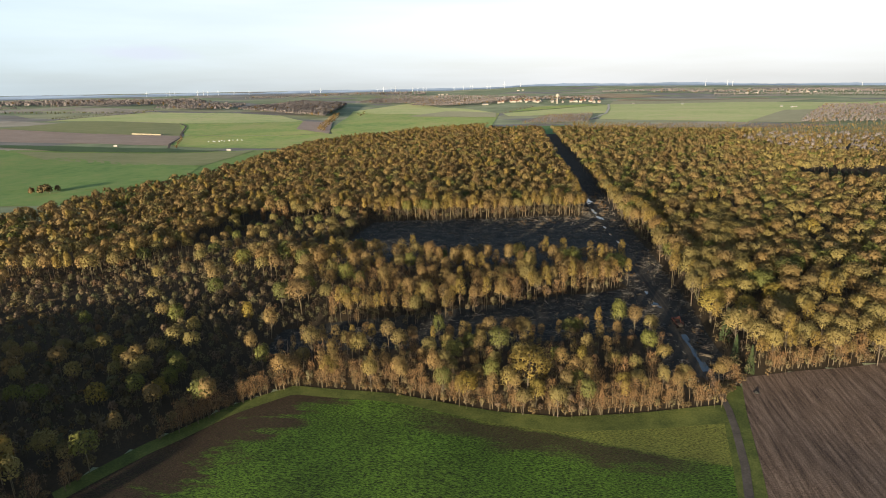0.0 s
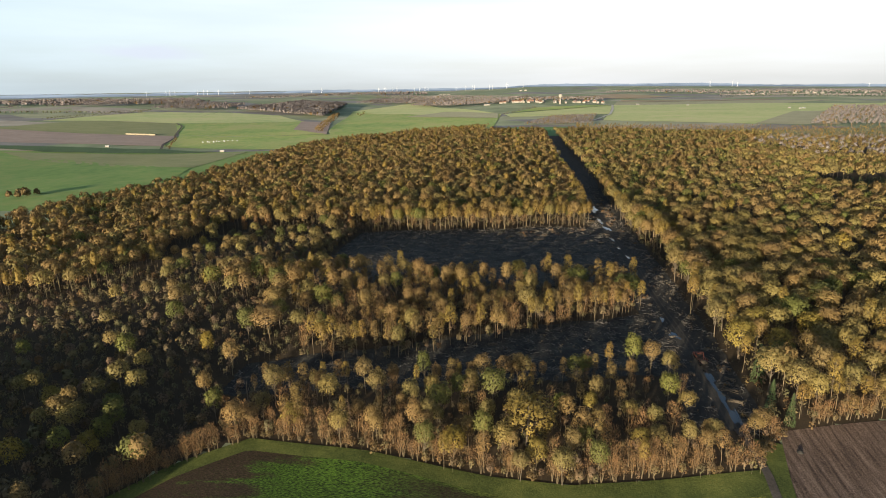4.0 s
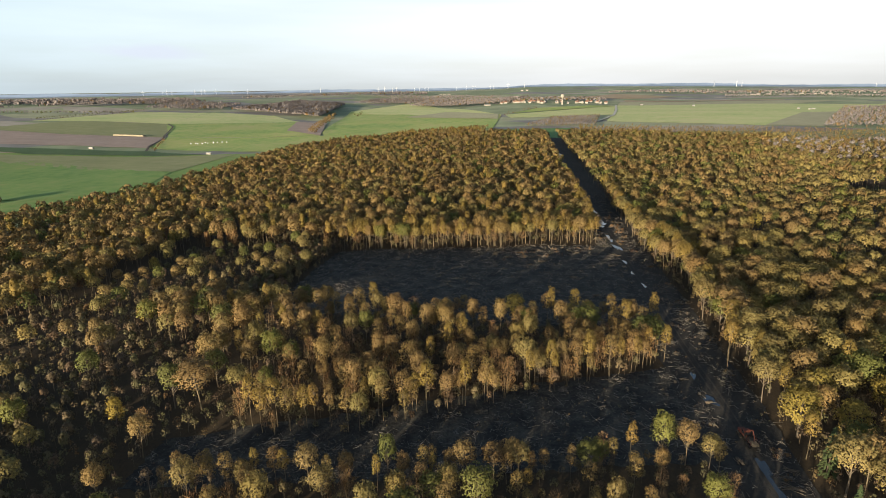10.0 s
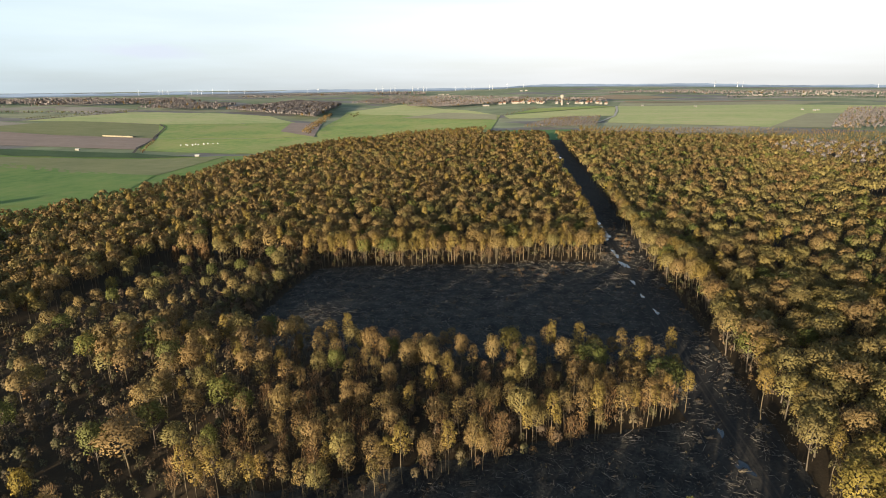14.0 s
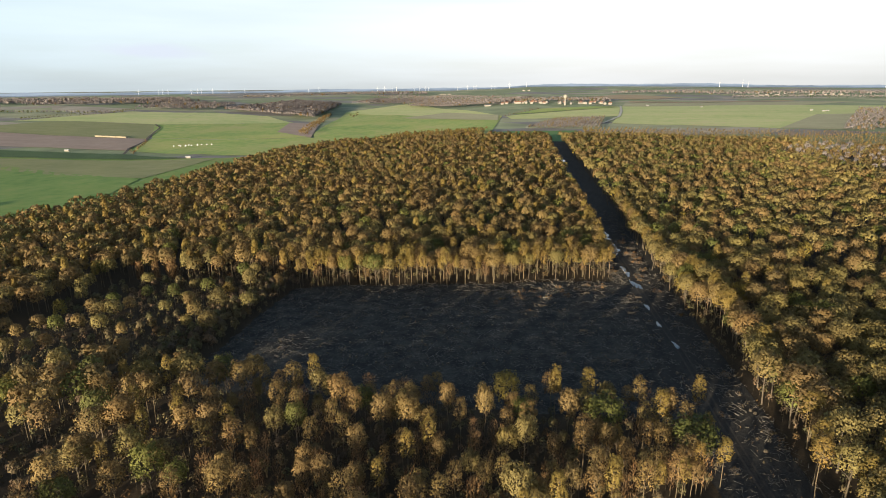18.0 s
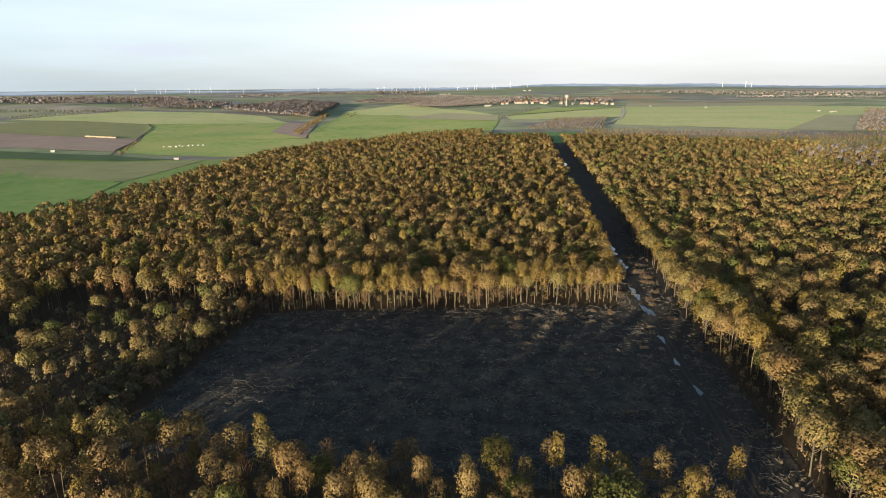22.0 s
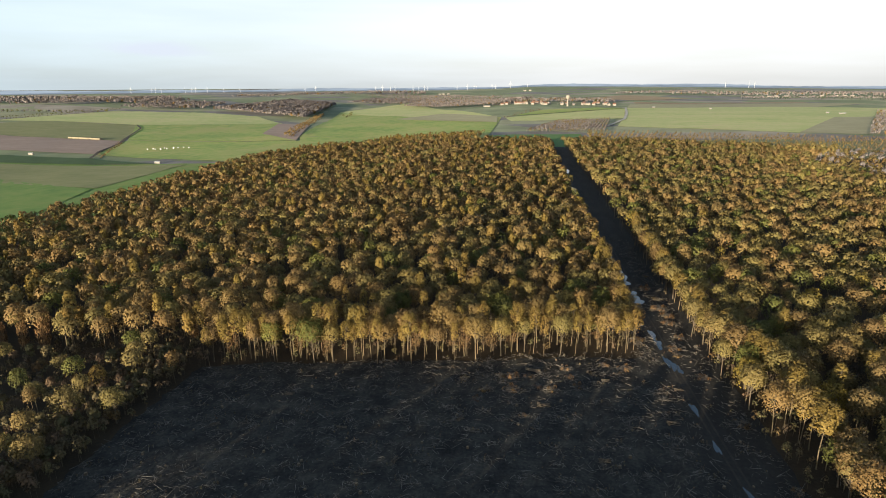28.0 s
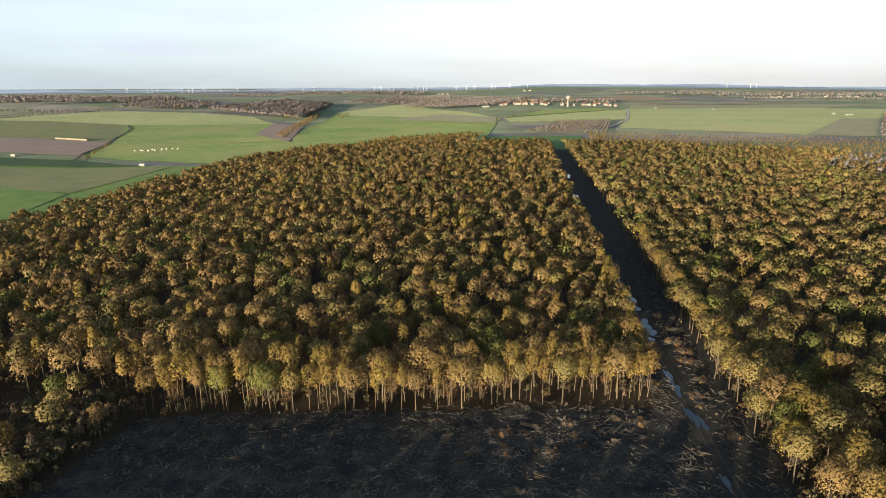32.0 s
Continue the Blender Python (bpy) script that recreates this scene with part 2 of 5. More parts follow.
def strip(name, line, width, mat, label, lift=0.15, step=6.0, category="track"):
    """A track or road: a ribbon along a line, laid on the terrain."""
    pts = []
    for (x0, y0), (x1, y1) in zip(line[:-1], line[1:]):
        n = max(1, int(math.hypot(x1 - x0, y1 - y0) / step))
        pts += [(x0 + (x1 - x0) * i / n, y0 + (y1 - y0) * i / n) for i in range(n)]
    pts.append(line[-1])
    p = np.array(pts, float)
    d = np.gradient(p, axis=0)
    nrm = np.stack([d[:, 1], -d[:, 0]], 1) / np.linalg.norm(d, axis=1)[:, None]
    us = np.array([-0.5, -0.2, 0.2, 0.5]) * width
    X = p[:, 0, None] + nrm[:, 0, None] * us
    Y = p[:, 1, None] + nrm[:, 1, None] * us
    me = grid_mesh(name, X, Y, height(X, Y) + lift, mat)
    return tagged(new(name, me), label, category, kind="structure")


def farmland():
    """Far open country: a patchwork of crops, stubble, ploughland and copses."""
    m, nt, bsdf = node_material("farmland", 0.95)
    vec = mapped(nt, (1 / 330, 1 / 170, 0.0), 14)
    vo = nt.nodes.new("ShaderNodeTexVoronoi")
    vo.inputs["Scale"].default_value = 1.0
    vo.inputs["Randomness"].default_value = 0.8
    nt.links.new(vec, vo.inputs["Vector"])
    sp = nt.nodes.new("ShaderNodeSeparateColor")
    nt.links.new(vo.outputs["Color"], sp.inputs[0])
    # crop tones paled and greyed, a little haze put into the colour
    r = ramp(nt, [(0.0, (0.21, 0.25, 0.14)), (0.26, (0.27, 0.30, 0.18)), (0.42, (0.32, 0.33, 0.21)), (0.56, (0.22, 0.26, 0.15)), (0.72, (0.36, 0.32, 0.26)), (0.84, (0.22, 0.21, 0.20)), (1.0, (0.29, 0.31, 0.19))])
    r.color_ramp.interpolation = "CONSTANT"
    nt.links.new(sp.outputs[0], r.inputs[0])
    n = noise_node(nt, 0.012, 6, 0.6)
    v = ramp(nt, [(0.3, (0.75, 0.75, 0.75)), (0.7, (1.2, 1.2, 1.2))])
    nt.links.new(n.outputs["Fac"], v.inputs[0])
    nt.links.new(mixed(nt, r.outputs[0], v.outputs[0], 1.0, "MULTIPLY"), bsdf.inputs["Base Color"])
    return m


M["farmland"] = farmland()
gx = spaced([(-4950, -2000, 120), (-2000, -500, 45), (-500, -200, 14), (-200, 240, 5), (240, 700, 14), (700, 2000, 45), (2000, 4950, 120)])
gy = spaced([(-1500, 40, 60), (40, 540, 5), (540, 1600, 14), (1600, 3000, 40), (3000, 4950, 75)])
GX, GY = np.meshgrid(gx, gy)
ground_mesh = grid_mesh("ground", GX, GY, height(GX, GY), M["farmland"])
ground_mesh.materials.append(M["litter"])
ground = tagged(new("ground", ground_mesh), "leaf-littered woodland ground and open land running to the horizon", "ground", kind="structure")

# ---- near land ----
def crop_material():
    """Young winter crop in drilled rows; bare reddish soil, darkened for shadow, in the north-west, a thin dark seam
    across the north.
    """
    m, nt, bsdf = node_material("young_crop", 0.9)

    def calc(op, a, b):
        n = nt.nodes.new("ShaderNodeMath")
        n.operation = op
        for k, v in enumerate((a, b)):
            if isinstance(v, (int, float)):
                n.inputs[k].default_value = v
            else:
                nt.links.new(v, n.inputs[k])
        return n.outputs[0]

    def span(v, a, b, c=0.0, d=1.0):
        n = nt.nodes.new("ShaderNodeMapRange")
        n.interpolation_type = "SMOOTHSTEP"
        for key, val in (("From Min", a), ("From Max", b), ("To Min", c), ("To Max", d)):
            n.inputs[key].default_value = val
        nt.links.new(v, n.inputs["Value"])
        return n.outputs[0]

    rows = mapped(nt, (1.1, 2.9, 1), 12)
    a = noise_node(nt, 1.0, 5, 0.72, rows)
    g = ramp(nt, [(0.41, (0.012, 0.020, 0.006)), (0.5, (0.060, 0.115, 0.011)), (0.60, (0.135, 0.235, 0.028))])
    nt.links.new(a.outputs["Fac"], g.inputs[0])
    o = ramp(nt, [(0.40, (0.055, 0.058, 0.015)), (0.5, (0.145, 0.158, 0.032)), (0.61, (0.245, 0.250, 0.055))])
    nt.links.new(a.outputs["Fac"], o.inputs[0])
    tc = nt.nodes.new("ShaderNodeTexCoord")
    sx = nt.nodes.new("ShaderNodeSeparateXYZ")
    nt.links.new(tc.outputs["Object"], sx.inputs[0])
    X, Y = sx.outputs["X"], sx.outputs["Y"]
    ragged = noise_node(nt, 0.11, 6, 0.68, mapped(nt, (0.45, 1.6, 1), 12)).outputs["Fac"]
    wob = calc("MULTIPLY", calc("SUBTRACT", ragged, 0.5), 70.0)
    # west of a slanting line the ground is bare soil
    west = calc("ADD", calc("ADD", calc("MULTIPLY", X, -0.879), calc("MULTIPLY", Y, 0.476)), -148.0)
    bare = span(calc("ADD", west, wob), -4.0, 9.0, 0.0, 0.9)
    # the seam
    seam = calc("ADD", calc("ADD", Y, calc("MULTIPLY", X, 0.18)), -171.0)
    olive = calc("MULTIPLY", span(calc("ADD", seam, calc("MULTIPLY", wob, 0.12)), -1.5, 1.5), span(X, -45.0, 5.0))
    low = span(calc("ADD", seam, calc("MULTIPLY", wob, 0.45)), -15.0, -7.0)
    high = span(calc("ADD", seam, calc("MULTIPLY", wob, 0.12)), 1.0, -1.5)
    ends = calc("MULTIPLY", span(X, -55.0, -20.0), span(X, 56.0, 38.0))
    dark = calc("MULTIPLY", calc("MULTIPLY", low, high), calc("MULTIPLY", ends, 0.75))
    soil = noise_node(nt, 1.6, 5, 0.72, rows)
    # soil tones, lowered further to take in the wood's shadow
    sc = ramp(nt, [(0.38, (0.014, 0.008, 0.006)), (0.5, (0.044, 0.022, 0.017)), (0.62, (0.092, 0.050, 0.037))])
    nt.links.new(soil.outputs["Fac"], sc.inputs[0])
    patchy = noise_node(nt, 0.05, 4, 0.6).outputs["Fac"]
    tone = ramp(nt, [(0.35, (0.8, 0.78, 0.8)), (0.65, (1.15, 1.15, 1.1))])
    nt.links.new(patchy, tone.inputs[0])
    col = mixed(nt, mixed(nt, g.outputs[0], o.outputs[0], olive), sc.outputs[0], calc("MAXIMUM", bare, dark))
    nt.links.new(mixed(nt, col, tone.outputs[0], 1.0, "MULTIPLY"), bsdf.inputs["Base Color"])
    bump(nt, bsdf, a.outputs["Fac"], 0.8, 0.14)
    return m


M["grass"] = crop_material()
M["margin"] = soil_like("rough_grass", [(0.34, (0.04, 0.055, 0.014)), (0.5, (0.095, 0.115, 0.026)), (0.66, (0.17, 0.175, 0.045))], 0.12, 1.6, 0.8, 0.2)
M["plough"] = soil_like("ploughed_soil", [(0.38, (0.050, 0.033, 0.025)), (0.5, (0.128, 0.087, 0.064)), (0.62, (0.225, 0.160, 0.120))], 0.5, 2.2, 1.0, 0.3, (1.7, 0.12, 1), 24)
M["dirt"] = soil_like("track_dirt", [(0.3, (0.05, 0.042, 0.036)), (0.5, (0.09, 0.076, 0.064)), (0.7, (0.14, 0.12, 0.10))], 0.2, 1.4)
FIELD_EDGE = [(-190, -60), (-150, 60), (-133, 121), (-122, 147), (-106, 171), (-88, 187), (-50, 185), (-11, 179), (11, 178), (65, 192)]


def along(line, n):
    p = np.array(line, float)
    s = np.concatenate([[0], np.cumsum(np.hypot(*np.diff(p, axis=0).T))])
    t = np.linspace(0, s[-1], n)
    return np.stack([np.interp(t, s, p[:, 0]), np.interp(t, s, p[:, 1])], 1)


def loft(name, upper, lower, mat, label, lift, nu=60, nv=40, category="field"):
    a, b = along(upper, nu), along(lower, nu)
    v = np.linspace(0, 1, nv)[:, None]
    X = b[:, 0] * (1 - v) + a[:, 0] * v
    Y = b[:, 1] * (1 - v) + a[:, 1] * v
    return tagged(new(name, grid_mesh(name, X, Y, height(X, Y) + lift, mat)), label, category, kind="structure")


loft("crop_field", FIELD_EDGE, [(-192, -75), (16, -75)], M["grass"], "bright green young crop field with bare soil patches beside the wood", 0.13, 90, 60)
loft("field_margin", [(x, y + 1.5) for x, y in FIELD_EDGE[2:]], [(-128, 119), (-117, 144), (-102, 167), (-86, 182.5), (-50, 181), (-11, 173.5), (11, 171), (65, 183)], M["margin"], "strip of rough olive grass along the wood edge", 0.18, 80, 4, "grass")
loft("ploughed_field", [(77, 214), (135, 231), (420, 317)], [(6, -75), (420, -75)], M["plough"], "bare brown ploughed field beside the wood", 0.1, 80, 60)
strip("field_verge", [(6, -75), (35.5, 40), (54.5, 120), (60, 147), (62.5, 160), (65.5, 178), (68, 192), (71.5, 208)], 7.6, M["margin"], "grass verges beside the farm track", 0.2, 3.0, "grass")
strip("farm_track", [(5, -75), (34.5, 40), (53.5, 120), (59, 147), (62, 160), (65, 180), (66, 191), (66, 200), (64, 213)], 2.4, M["dirt"], "brown rutted farm track between two fields", 0.3, 3.0)
patch("clearing_floor", [(-128, 329), (62, 331), (58, 470), (-127, 434)], M["cut"], "dark felled clearing strewn with brash and stumps", 0.1, 3.0, "clearing", 1.0)
patch("gap_floor", [(-112, 210), (50, 243), (50, 298), (-112, 232)], M["cut"], "dark felled strip between two belts of trees", 0.1, 3.0, "clearing", 1.0)
patch("ride_floor", [(50, 212), (75, 212), (58, 640), (29, 640)], M["mud"], "muddy ride cut through the wood", 0.16, 3.0, "ride", 0.6)
patch("ride_floor", [(29, 640), (58, 640), (26, 1232), (-2, 1232)], M["mud"], "muddy ride cut through the wood", 0.16, 8.0, "ride")
# ---- trees: wood and leaf-clump arrays per kind, one variant at a time ----
def tube(points, radii, sides):
    p = np.array(points, float)
    n = len(p)
    d = np.gradient(p, axis=0)
    d /= np.linalg.norm(d, axis=1)[:, None] + 1e-9
    ref = np.where(np.abs(d[:, 2:3]) > 0.9, np.array([[1.0, 0, 0]]), np.array([[0, 0, 1.0]]))
    a = np.cross(d, ref)
    a /= np.linalg.norm(a, axis=1)[:, None] + 1e-9
    b = np.cross(d, a)
    ang = np.arange(sides) * 2 * math.pi / sides
    v = p[:, None, :] + (a[:, None, :] * np.cos(ang)[None, :, None] + b[:, None, :] * np.sin(ang)[None, :, None]) * np.array(radii)[:, None, None]
    f = []
    for i in range(n - 1):
        for j in range(sides):
            k = (j + 1) % sides
            f.append((i * sides + j, i * sides + k, (i + 1) * sides + k, (i + 1) * sides + j))
    return v.reshape(-1, 3), np.array(f)


def clumps(rs, lobes, n, size, jitter=0.55, low=-0.45, fold=0.3, slim=0.75, fan=0.0):
    """n bent leaf clumps on the skins of the lobes (centre, radii); fan draws them out along the twigs."""
    c = np.array([l[0] for l in lobes], float)
    r = np.array([l[1] for l in lobes], float)
    w = np.array([l[2] for l in lobes]) if len(lobes[0]) > 2 else r[:, 0] * r[:, 2]
    pick = rs.choice(len(lobes), n, p=w / w.sum())
    d = rs.normal(size=(n, 3))
    d /= np.linalg.norm(d, axis=1)[:, None]
    d[:, 2] = np.where(d[:, 2] < low, -d[:, 2], d[:, 2])
    p = c[pick] + d * r[pick] * rs.uniform(0.88, 1.06, (n, 1)) * (1 + 0.10 * np.sin(d[:, :1] * 7 + 3 * d[:, 2:]) * np.cos(d[:, 1:2] * 6))
    nr = d / r[pick]
    nr /= np.linalg.norm(nr, axis=1)[:, None]
    nr = nr + rs.normal(size=(n, 3)) * jitter
    nr /= np.linalg.norm(nr, axis=1)[:, None]
    mid = c[0] - np.array([0, 0, r[:, 2].max() * 0.25]) if fan or len(lobes) > 6 else c.mean(0)
    soft = (p - mid) / (np.linalg.norm(p - mid, axis=1)[:, None] + 1e-9) * 0.9 + d * 0.3 + nr * 0.16
    soft /= np.linalg.norm(soft, axis=1)[:, None] + 1e-9
    away = rs.normal(size=(n, 3))
    if fan:
        foot = c[0] - np.array([0, 0, r[0, 2] * 1.3])
        away = away * 0.8 + (p - foot) / (np.linalg.norm(p - foot, axis=1)[:, None] + 1e-9) * fan * 1.6
        t = away - nr * (away * nr).sum(1)[:, None] * 0.8
        t /= np.linalg.norm(t, axis=1)[:, None] + 1e-9
        b = np.cross(nr, t)
        b /= np.linalg.norm(b, axis=1)[:, None] + 1e-9
        slim = slim / (1 + 0.55 * fan)
    else:
        t = np.cross(nr, away)
        t /= np.linalg.norm(t, axis=1)[:, None] + 1e-9
        b = np.cross(nr, t)
    s = size * (1 + 0.3 * fan) * rs.uniform(0.6, 1.35, (n, 1))
    v = np.stack([p - t * s, p - b * s * slim - nr * s * fold, p + t * s * rs.uniform(0.6, 1.1, (n, 1)), p + b * s * slim - nr * s * fold], 1).reshape(-1, 3)
    f = np.arange(n * 4).reshape(n, 4)
    return v, f, np.repeat(soft, 4, axis=0)


def facing(v, nr):
    """Turn each triangle so that its front looks along the given direction."""
    back = (np.cross(v[:, 1] - v[:, 0], v[:, 2] - v[:, 0]) * nr).sum(1) < 0
    v[back] = v[back][:, (0, 2, 1)]
    return v


def tri_clumps(rs, lobes, n, size, jitter=0.5, low=-0.3, fan=0.0):
    v, f, nr = clumps(rs, lobes, n, size, jitter, low, 0.2, 0.95, fan)
    v = v.reshape(n, 4, 3)[:, (0, 1, 3)]
    v = facing(v, nr[::4]).reshape(-1, 3)
    return v, np.arange(n * 3).reshape(n, 3), nr.reshape(n, 4, 3)[:, (0, 1, 3)].reshape(-1, 3)


def joined(parts):
    vs, fs, o = [], [], 0
    for v, f in parts:
        vs.append(v)
        fs += [tuple(int(i) + o for i in q) for q in f]
        o += len(v)
    return np.concatenate(vs), fs


KIND = {   # height, crown depth over width, crown radius, trunk radius, lobes, near clumps, clump size, bark
    "oak": (17.0, 0.86, 5.3, 0.25, 24, 1700, 0.37, "dark_bark"),
    "beech": (18.5, 1.10, 4.6, 0.19, 22, 1600, 0.34, "bark"),
    "green": (17.0, 0.92, 5.5, 0.28, 24, 1700, 0.38, "dark_bark"),
    "yellow": (16.5, 1.22, 5.3, 0.24, 24, 1800, 0.37, "dark_bark"),
    "pole": (20.5, 2.45, 2.6, 0.13, 12, 800, 0.29, "bark"),
    "thin": (18.5, 2.0, 3.0, 0.12, 16, 820, 0.25, "bark"),
    "grey": (19.0, 1.2, 4.2, 0.25, 10, 500, 0.5, "bark"),
    "bare": (14.0, 1.9, 2.8, 0.10, 8, 0, 0.0, "bark"),
    "shrub": (5.5, 1.1, 2.2, 0.07, 7, 320, 0.30, "dark_bark"),
    "scrub": (7.5, 1.25, 2.0, 0.07, 7, 300, 0.26, "dark_bark"),
    "conifer": (17.0, 2.8, 2.9, 0.20, 0, 420, 0.6, "dark_bark"),
}
TWIGGY = {"scrub": 0.7, "pole": 0.9, "thin": 1.2, "beech": 0.3, "grey": 0.6, "shrub": 0.4}


def crown_lobes(rs, kind):
    """A rounded crown high on the stem, with smaller swellings all over it."""
    hgt, deep, rad, _, n, *_ = KIND[kind]
    vr = rad * deep
    cz = hgt - vr
    lobes = [((0, 0, cz), (rad * 0.80, rad * 0.80, vr * 0.84), 4.5)]
    for i in range(n):
        a = i * 2.4 + rs.uniform(-0.5, 0.5)
        k = -0.72 + 1.62 * (i + 0.5) / n + rs.uniform(-0.1, 0.1)
        k = min(0.95, k)
        out = rad * math.sqrt(1 - k * k) * rs.uniform(0.58, 0.86)
        s = rad * rs.uniform(0.24, 0.40)
        lobes.append(((math.cos(a) * out, math.sin(a) * out, cz + vr * k * 0.84), (s, s, s * (1.5 if kind == "pole" else 0.9)), 7.5 / n))
    return lobes


def near_tree(kind, seed):
    """Wood and leaf arrays of one full tree at the origin."""
    rs = np.random.RandomState(seed)
    hgt, deep, rad, tr, n, cards, size, _ = KIND[kind]
    base = max(0.6, hgt - 2 * rad * deep)
    wood = []
    lean = rs.uniform(-0.6, 0.6, 2)
    top = hgt * (0.86 if kind != "conifer" else 0.98)
    zs = np.array([-0.6, 0.6, hgt * 0.25, hgt * 0.5, hgt * 0.7, top])
    k = zs.clip(0) / hgt
    spine = np.stack([lean[0] * k * k * 2 + 0.25 * np.sin(k * 5 + seed), lean[1] * k * k * 2 + 0.2 * np.cos(k * 4 + seed), zs], 1)
    if kind in ("bare", "shrub"):
        for s in range(4 if kind == "bare" else 5):
            a = s * 1.5 + rs.uniform(-0.5, 0.5)
            o = rad * rs.uniform(0.35, 0.85)
            hh = hgt * rs.uniform(0.65, 0.95)
            wood.append(tube([(0.15 * math.cos(a), 0.15 * math.sin(a), -0.3), (o * 0.35 * math.cos(a), o * 0.35 * math.sin(a), hh * 0.45), (o * math.cos(a), o * math.sin(a), hh)], [tr, tr * 0.7, 0.03], 4))
    else:
        wood.append(tube(spine, [tr * 1.45, tr * 1.05, tr * 0.85, tr * 0.6, tr * 0.4, 0.05], 7))
    if kind == "conifer":
        leaf = []
        for i in range(cards):
            kk = (i + 0.5) / cards
            z = base + (hgt - base) * kk ** 1.25
            rr = rad * (1 - (z - base) / (hgt - base)) ** 0.85 * rs.uniform(0.55, 1.05) + 0.12
            a = rs.uniform(0, 2 * math.pi)
            p = np.array([math.cos(a) * rr, math.sin(a) * rr, z - rr * 0.25])
            o = np.array([math.cos(a), math.sin(a), -0.45])
            t = np.array([-math.sin(a), math.cos(a), 0])
            s = size * rs.uniform(0.7, 1.2)
            leaf.append(np.array([p - o * s, p + t * s * 0.55 - (0, 0, 0.15), p + o * s * 0.9, p - t * s * 0.55 - (0, 0, 0.15)]))
        return joined(wood), (np.concatenate(leaf), [tuple(range(i * 4, i * 4 + 4)) for i in range(cards)], None)
    lobes = crown_lobes(rs, kind)
    if kind == "bare":
        twigs = []
        for i in range(620):
            a, k = rs.uniform(0, 6.283), rs.uniform(0.28, 1.0)
            o = rad * rs.uniform(0.15, 1.0) * (0.45 + 0.6 * math.sin(math.pi * min(1, k * 0.9)))
            p = np.array([math.cos(a) * o, math.sin(a) * o, hgt * k])
            d = np.array([math.cos(a) * 0.5, math.sin(a) * 0.5, 1.0]) + rs.normal(size=3) * 0.35
            d /= np.linalg.norm(d)
            t = np.cross(d, rs.normal(size=3))
            t /= np.linalg.norm(t)
            s = rs.uniform(0.4, 1.0)
            twigs.append(np.array([p - d * s * 0.6, p + t * 0.045 * s, p + d * s, p - t * 0.045 * s]))
        return joined(wood), (np.concatenate(twigs), [tuple(range(i * 4, i * 4 + 4)) for i in range(len(twigs))], None)
    for l in lobes[1:12]:
        c = np.array(l[0])
        z0 = max(base * 0.75, c[2] - rad * rs.uniform(0.5, 1.0))
        s0 = np.array([np.interp(z0, spine[:, 2], spine[:, 0]), np.interp(z0, spine[:, 2], spine[:, 1]), z0])
        wood.append(tube([s0, (s0 + c) / 2 + np.array([0, 0, -0.3]), c], [tr * 0.42, tr * 0.25, 0.03], 4))
    return joined(wood), tri_clumps(rs, lobes, cards, size, 0.6, -0.5, TWIGGY.get(kind, 0.0))


def far_tree(kind, seed, n, size):
    """A plainer tree for the woods beyond: a stem and a crown of fewer, larger clumps."""
    rs = np.random.RandomState(seed)
    hgt, deep, rad, tr, *_ = KIND[kind]
    base = max(0.6, hgt - 2 * rad * deep)
    stem = tube([(0, 0, -0.5), (0.1, 0, base * 0.7), (0.2, 0.1, hgt * 0.8)], [tr, tr * 0.8, 0.05], 3)
    if kind == "conifer":
        lobes = [((0, 0, base + (hgt - base) * k), (rad * (1 - k) + 0.2, rad * (1 - k) + 0.2, 1.6)) for k in (0.1, 0.3, 0.5, 0.7, 0.88)]
        return stem, tri_clumps(rs, lobes, n, size * 0.8)
    if kind == "bare":
        m = int(n * 1.25)
        a, k = rs.uniform(0, 6.283, m), rs.uniform(0.25, 1.0, m)
        o = rad * np.sqrt(rs.uniform(0.02, 1.0, m)) * (0.45 + 0.6 * np.sin(math.pi * np.minimum(1, k * 0.9)))
        p = np.stack([np.cos(a) * o, np.sin(a) * o, hgt * k], 1)
        out = np.stack([np.cos(a), np.sin(a), np.full(m, 0.4)], 1)
        d = np.stack([np.cos(a) * 0.45, np.sin(a) * 0.45, np.ones(m)], 1) + rs.normal(size=(m, 3)) * 0.3
        d /= np.linalg.norm(d, axis=1)[:, None]
        t = np.cross(d, rs.normal(size=(m, 3)))
        t /= np.linalg.norm(t, axis=1)[:, None]
        s = rs.uniform(0.8, 1.7, (m, 1)) * (0.6 + 0.5 * size)
        w = 0.13 * s * (0.5 + size * 0.7)
        v = facing(np.stack([p - d * s * 0.7 - t * w * 0.4, p + d * s, p - d * s * 0.1 + t * w], 1), out).reshape(-1, 3)
        return stem, (v, np.arange(m * 3).reshape(m, 3), np.repeat(out / np.linalg.norm(out, axis=1)[:, None], 3, axis=0))
    lobes = crown_lobes(rs, kind)
    dome = [(lobes[0][0], tuple(1.16 * v for v in lobes[0][1]), 9.0)] + lobes[1:]
    return stem, tri_clumps(rs, dome, n, size, 0.4, -0.3, TWIGGY.get(kind, 0.0) * 0.6)


def inside(poly, x, y):
    x, y = np.asarray(x, float), np.asarray(y, float)
    hit = np.zeros(x.shape, bool)
    for (x0, y0), (x1, y1) in zip(poly, poly[1:] + poly[:1]):
        cross = ((y0 > y) != (y1 > y)) & (x < (x1 - x0) * (y - y0) / (y1 - y0 + 1e-12) + x0)
        hit ^= cross
    return hit


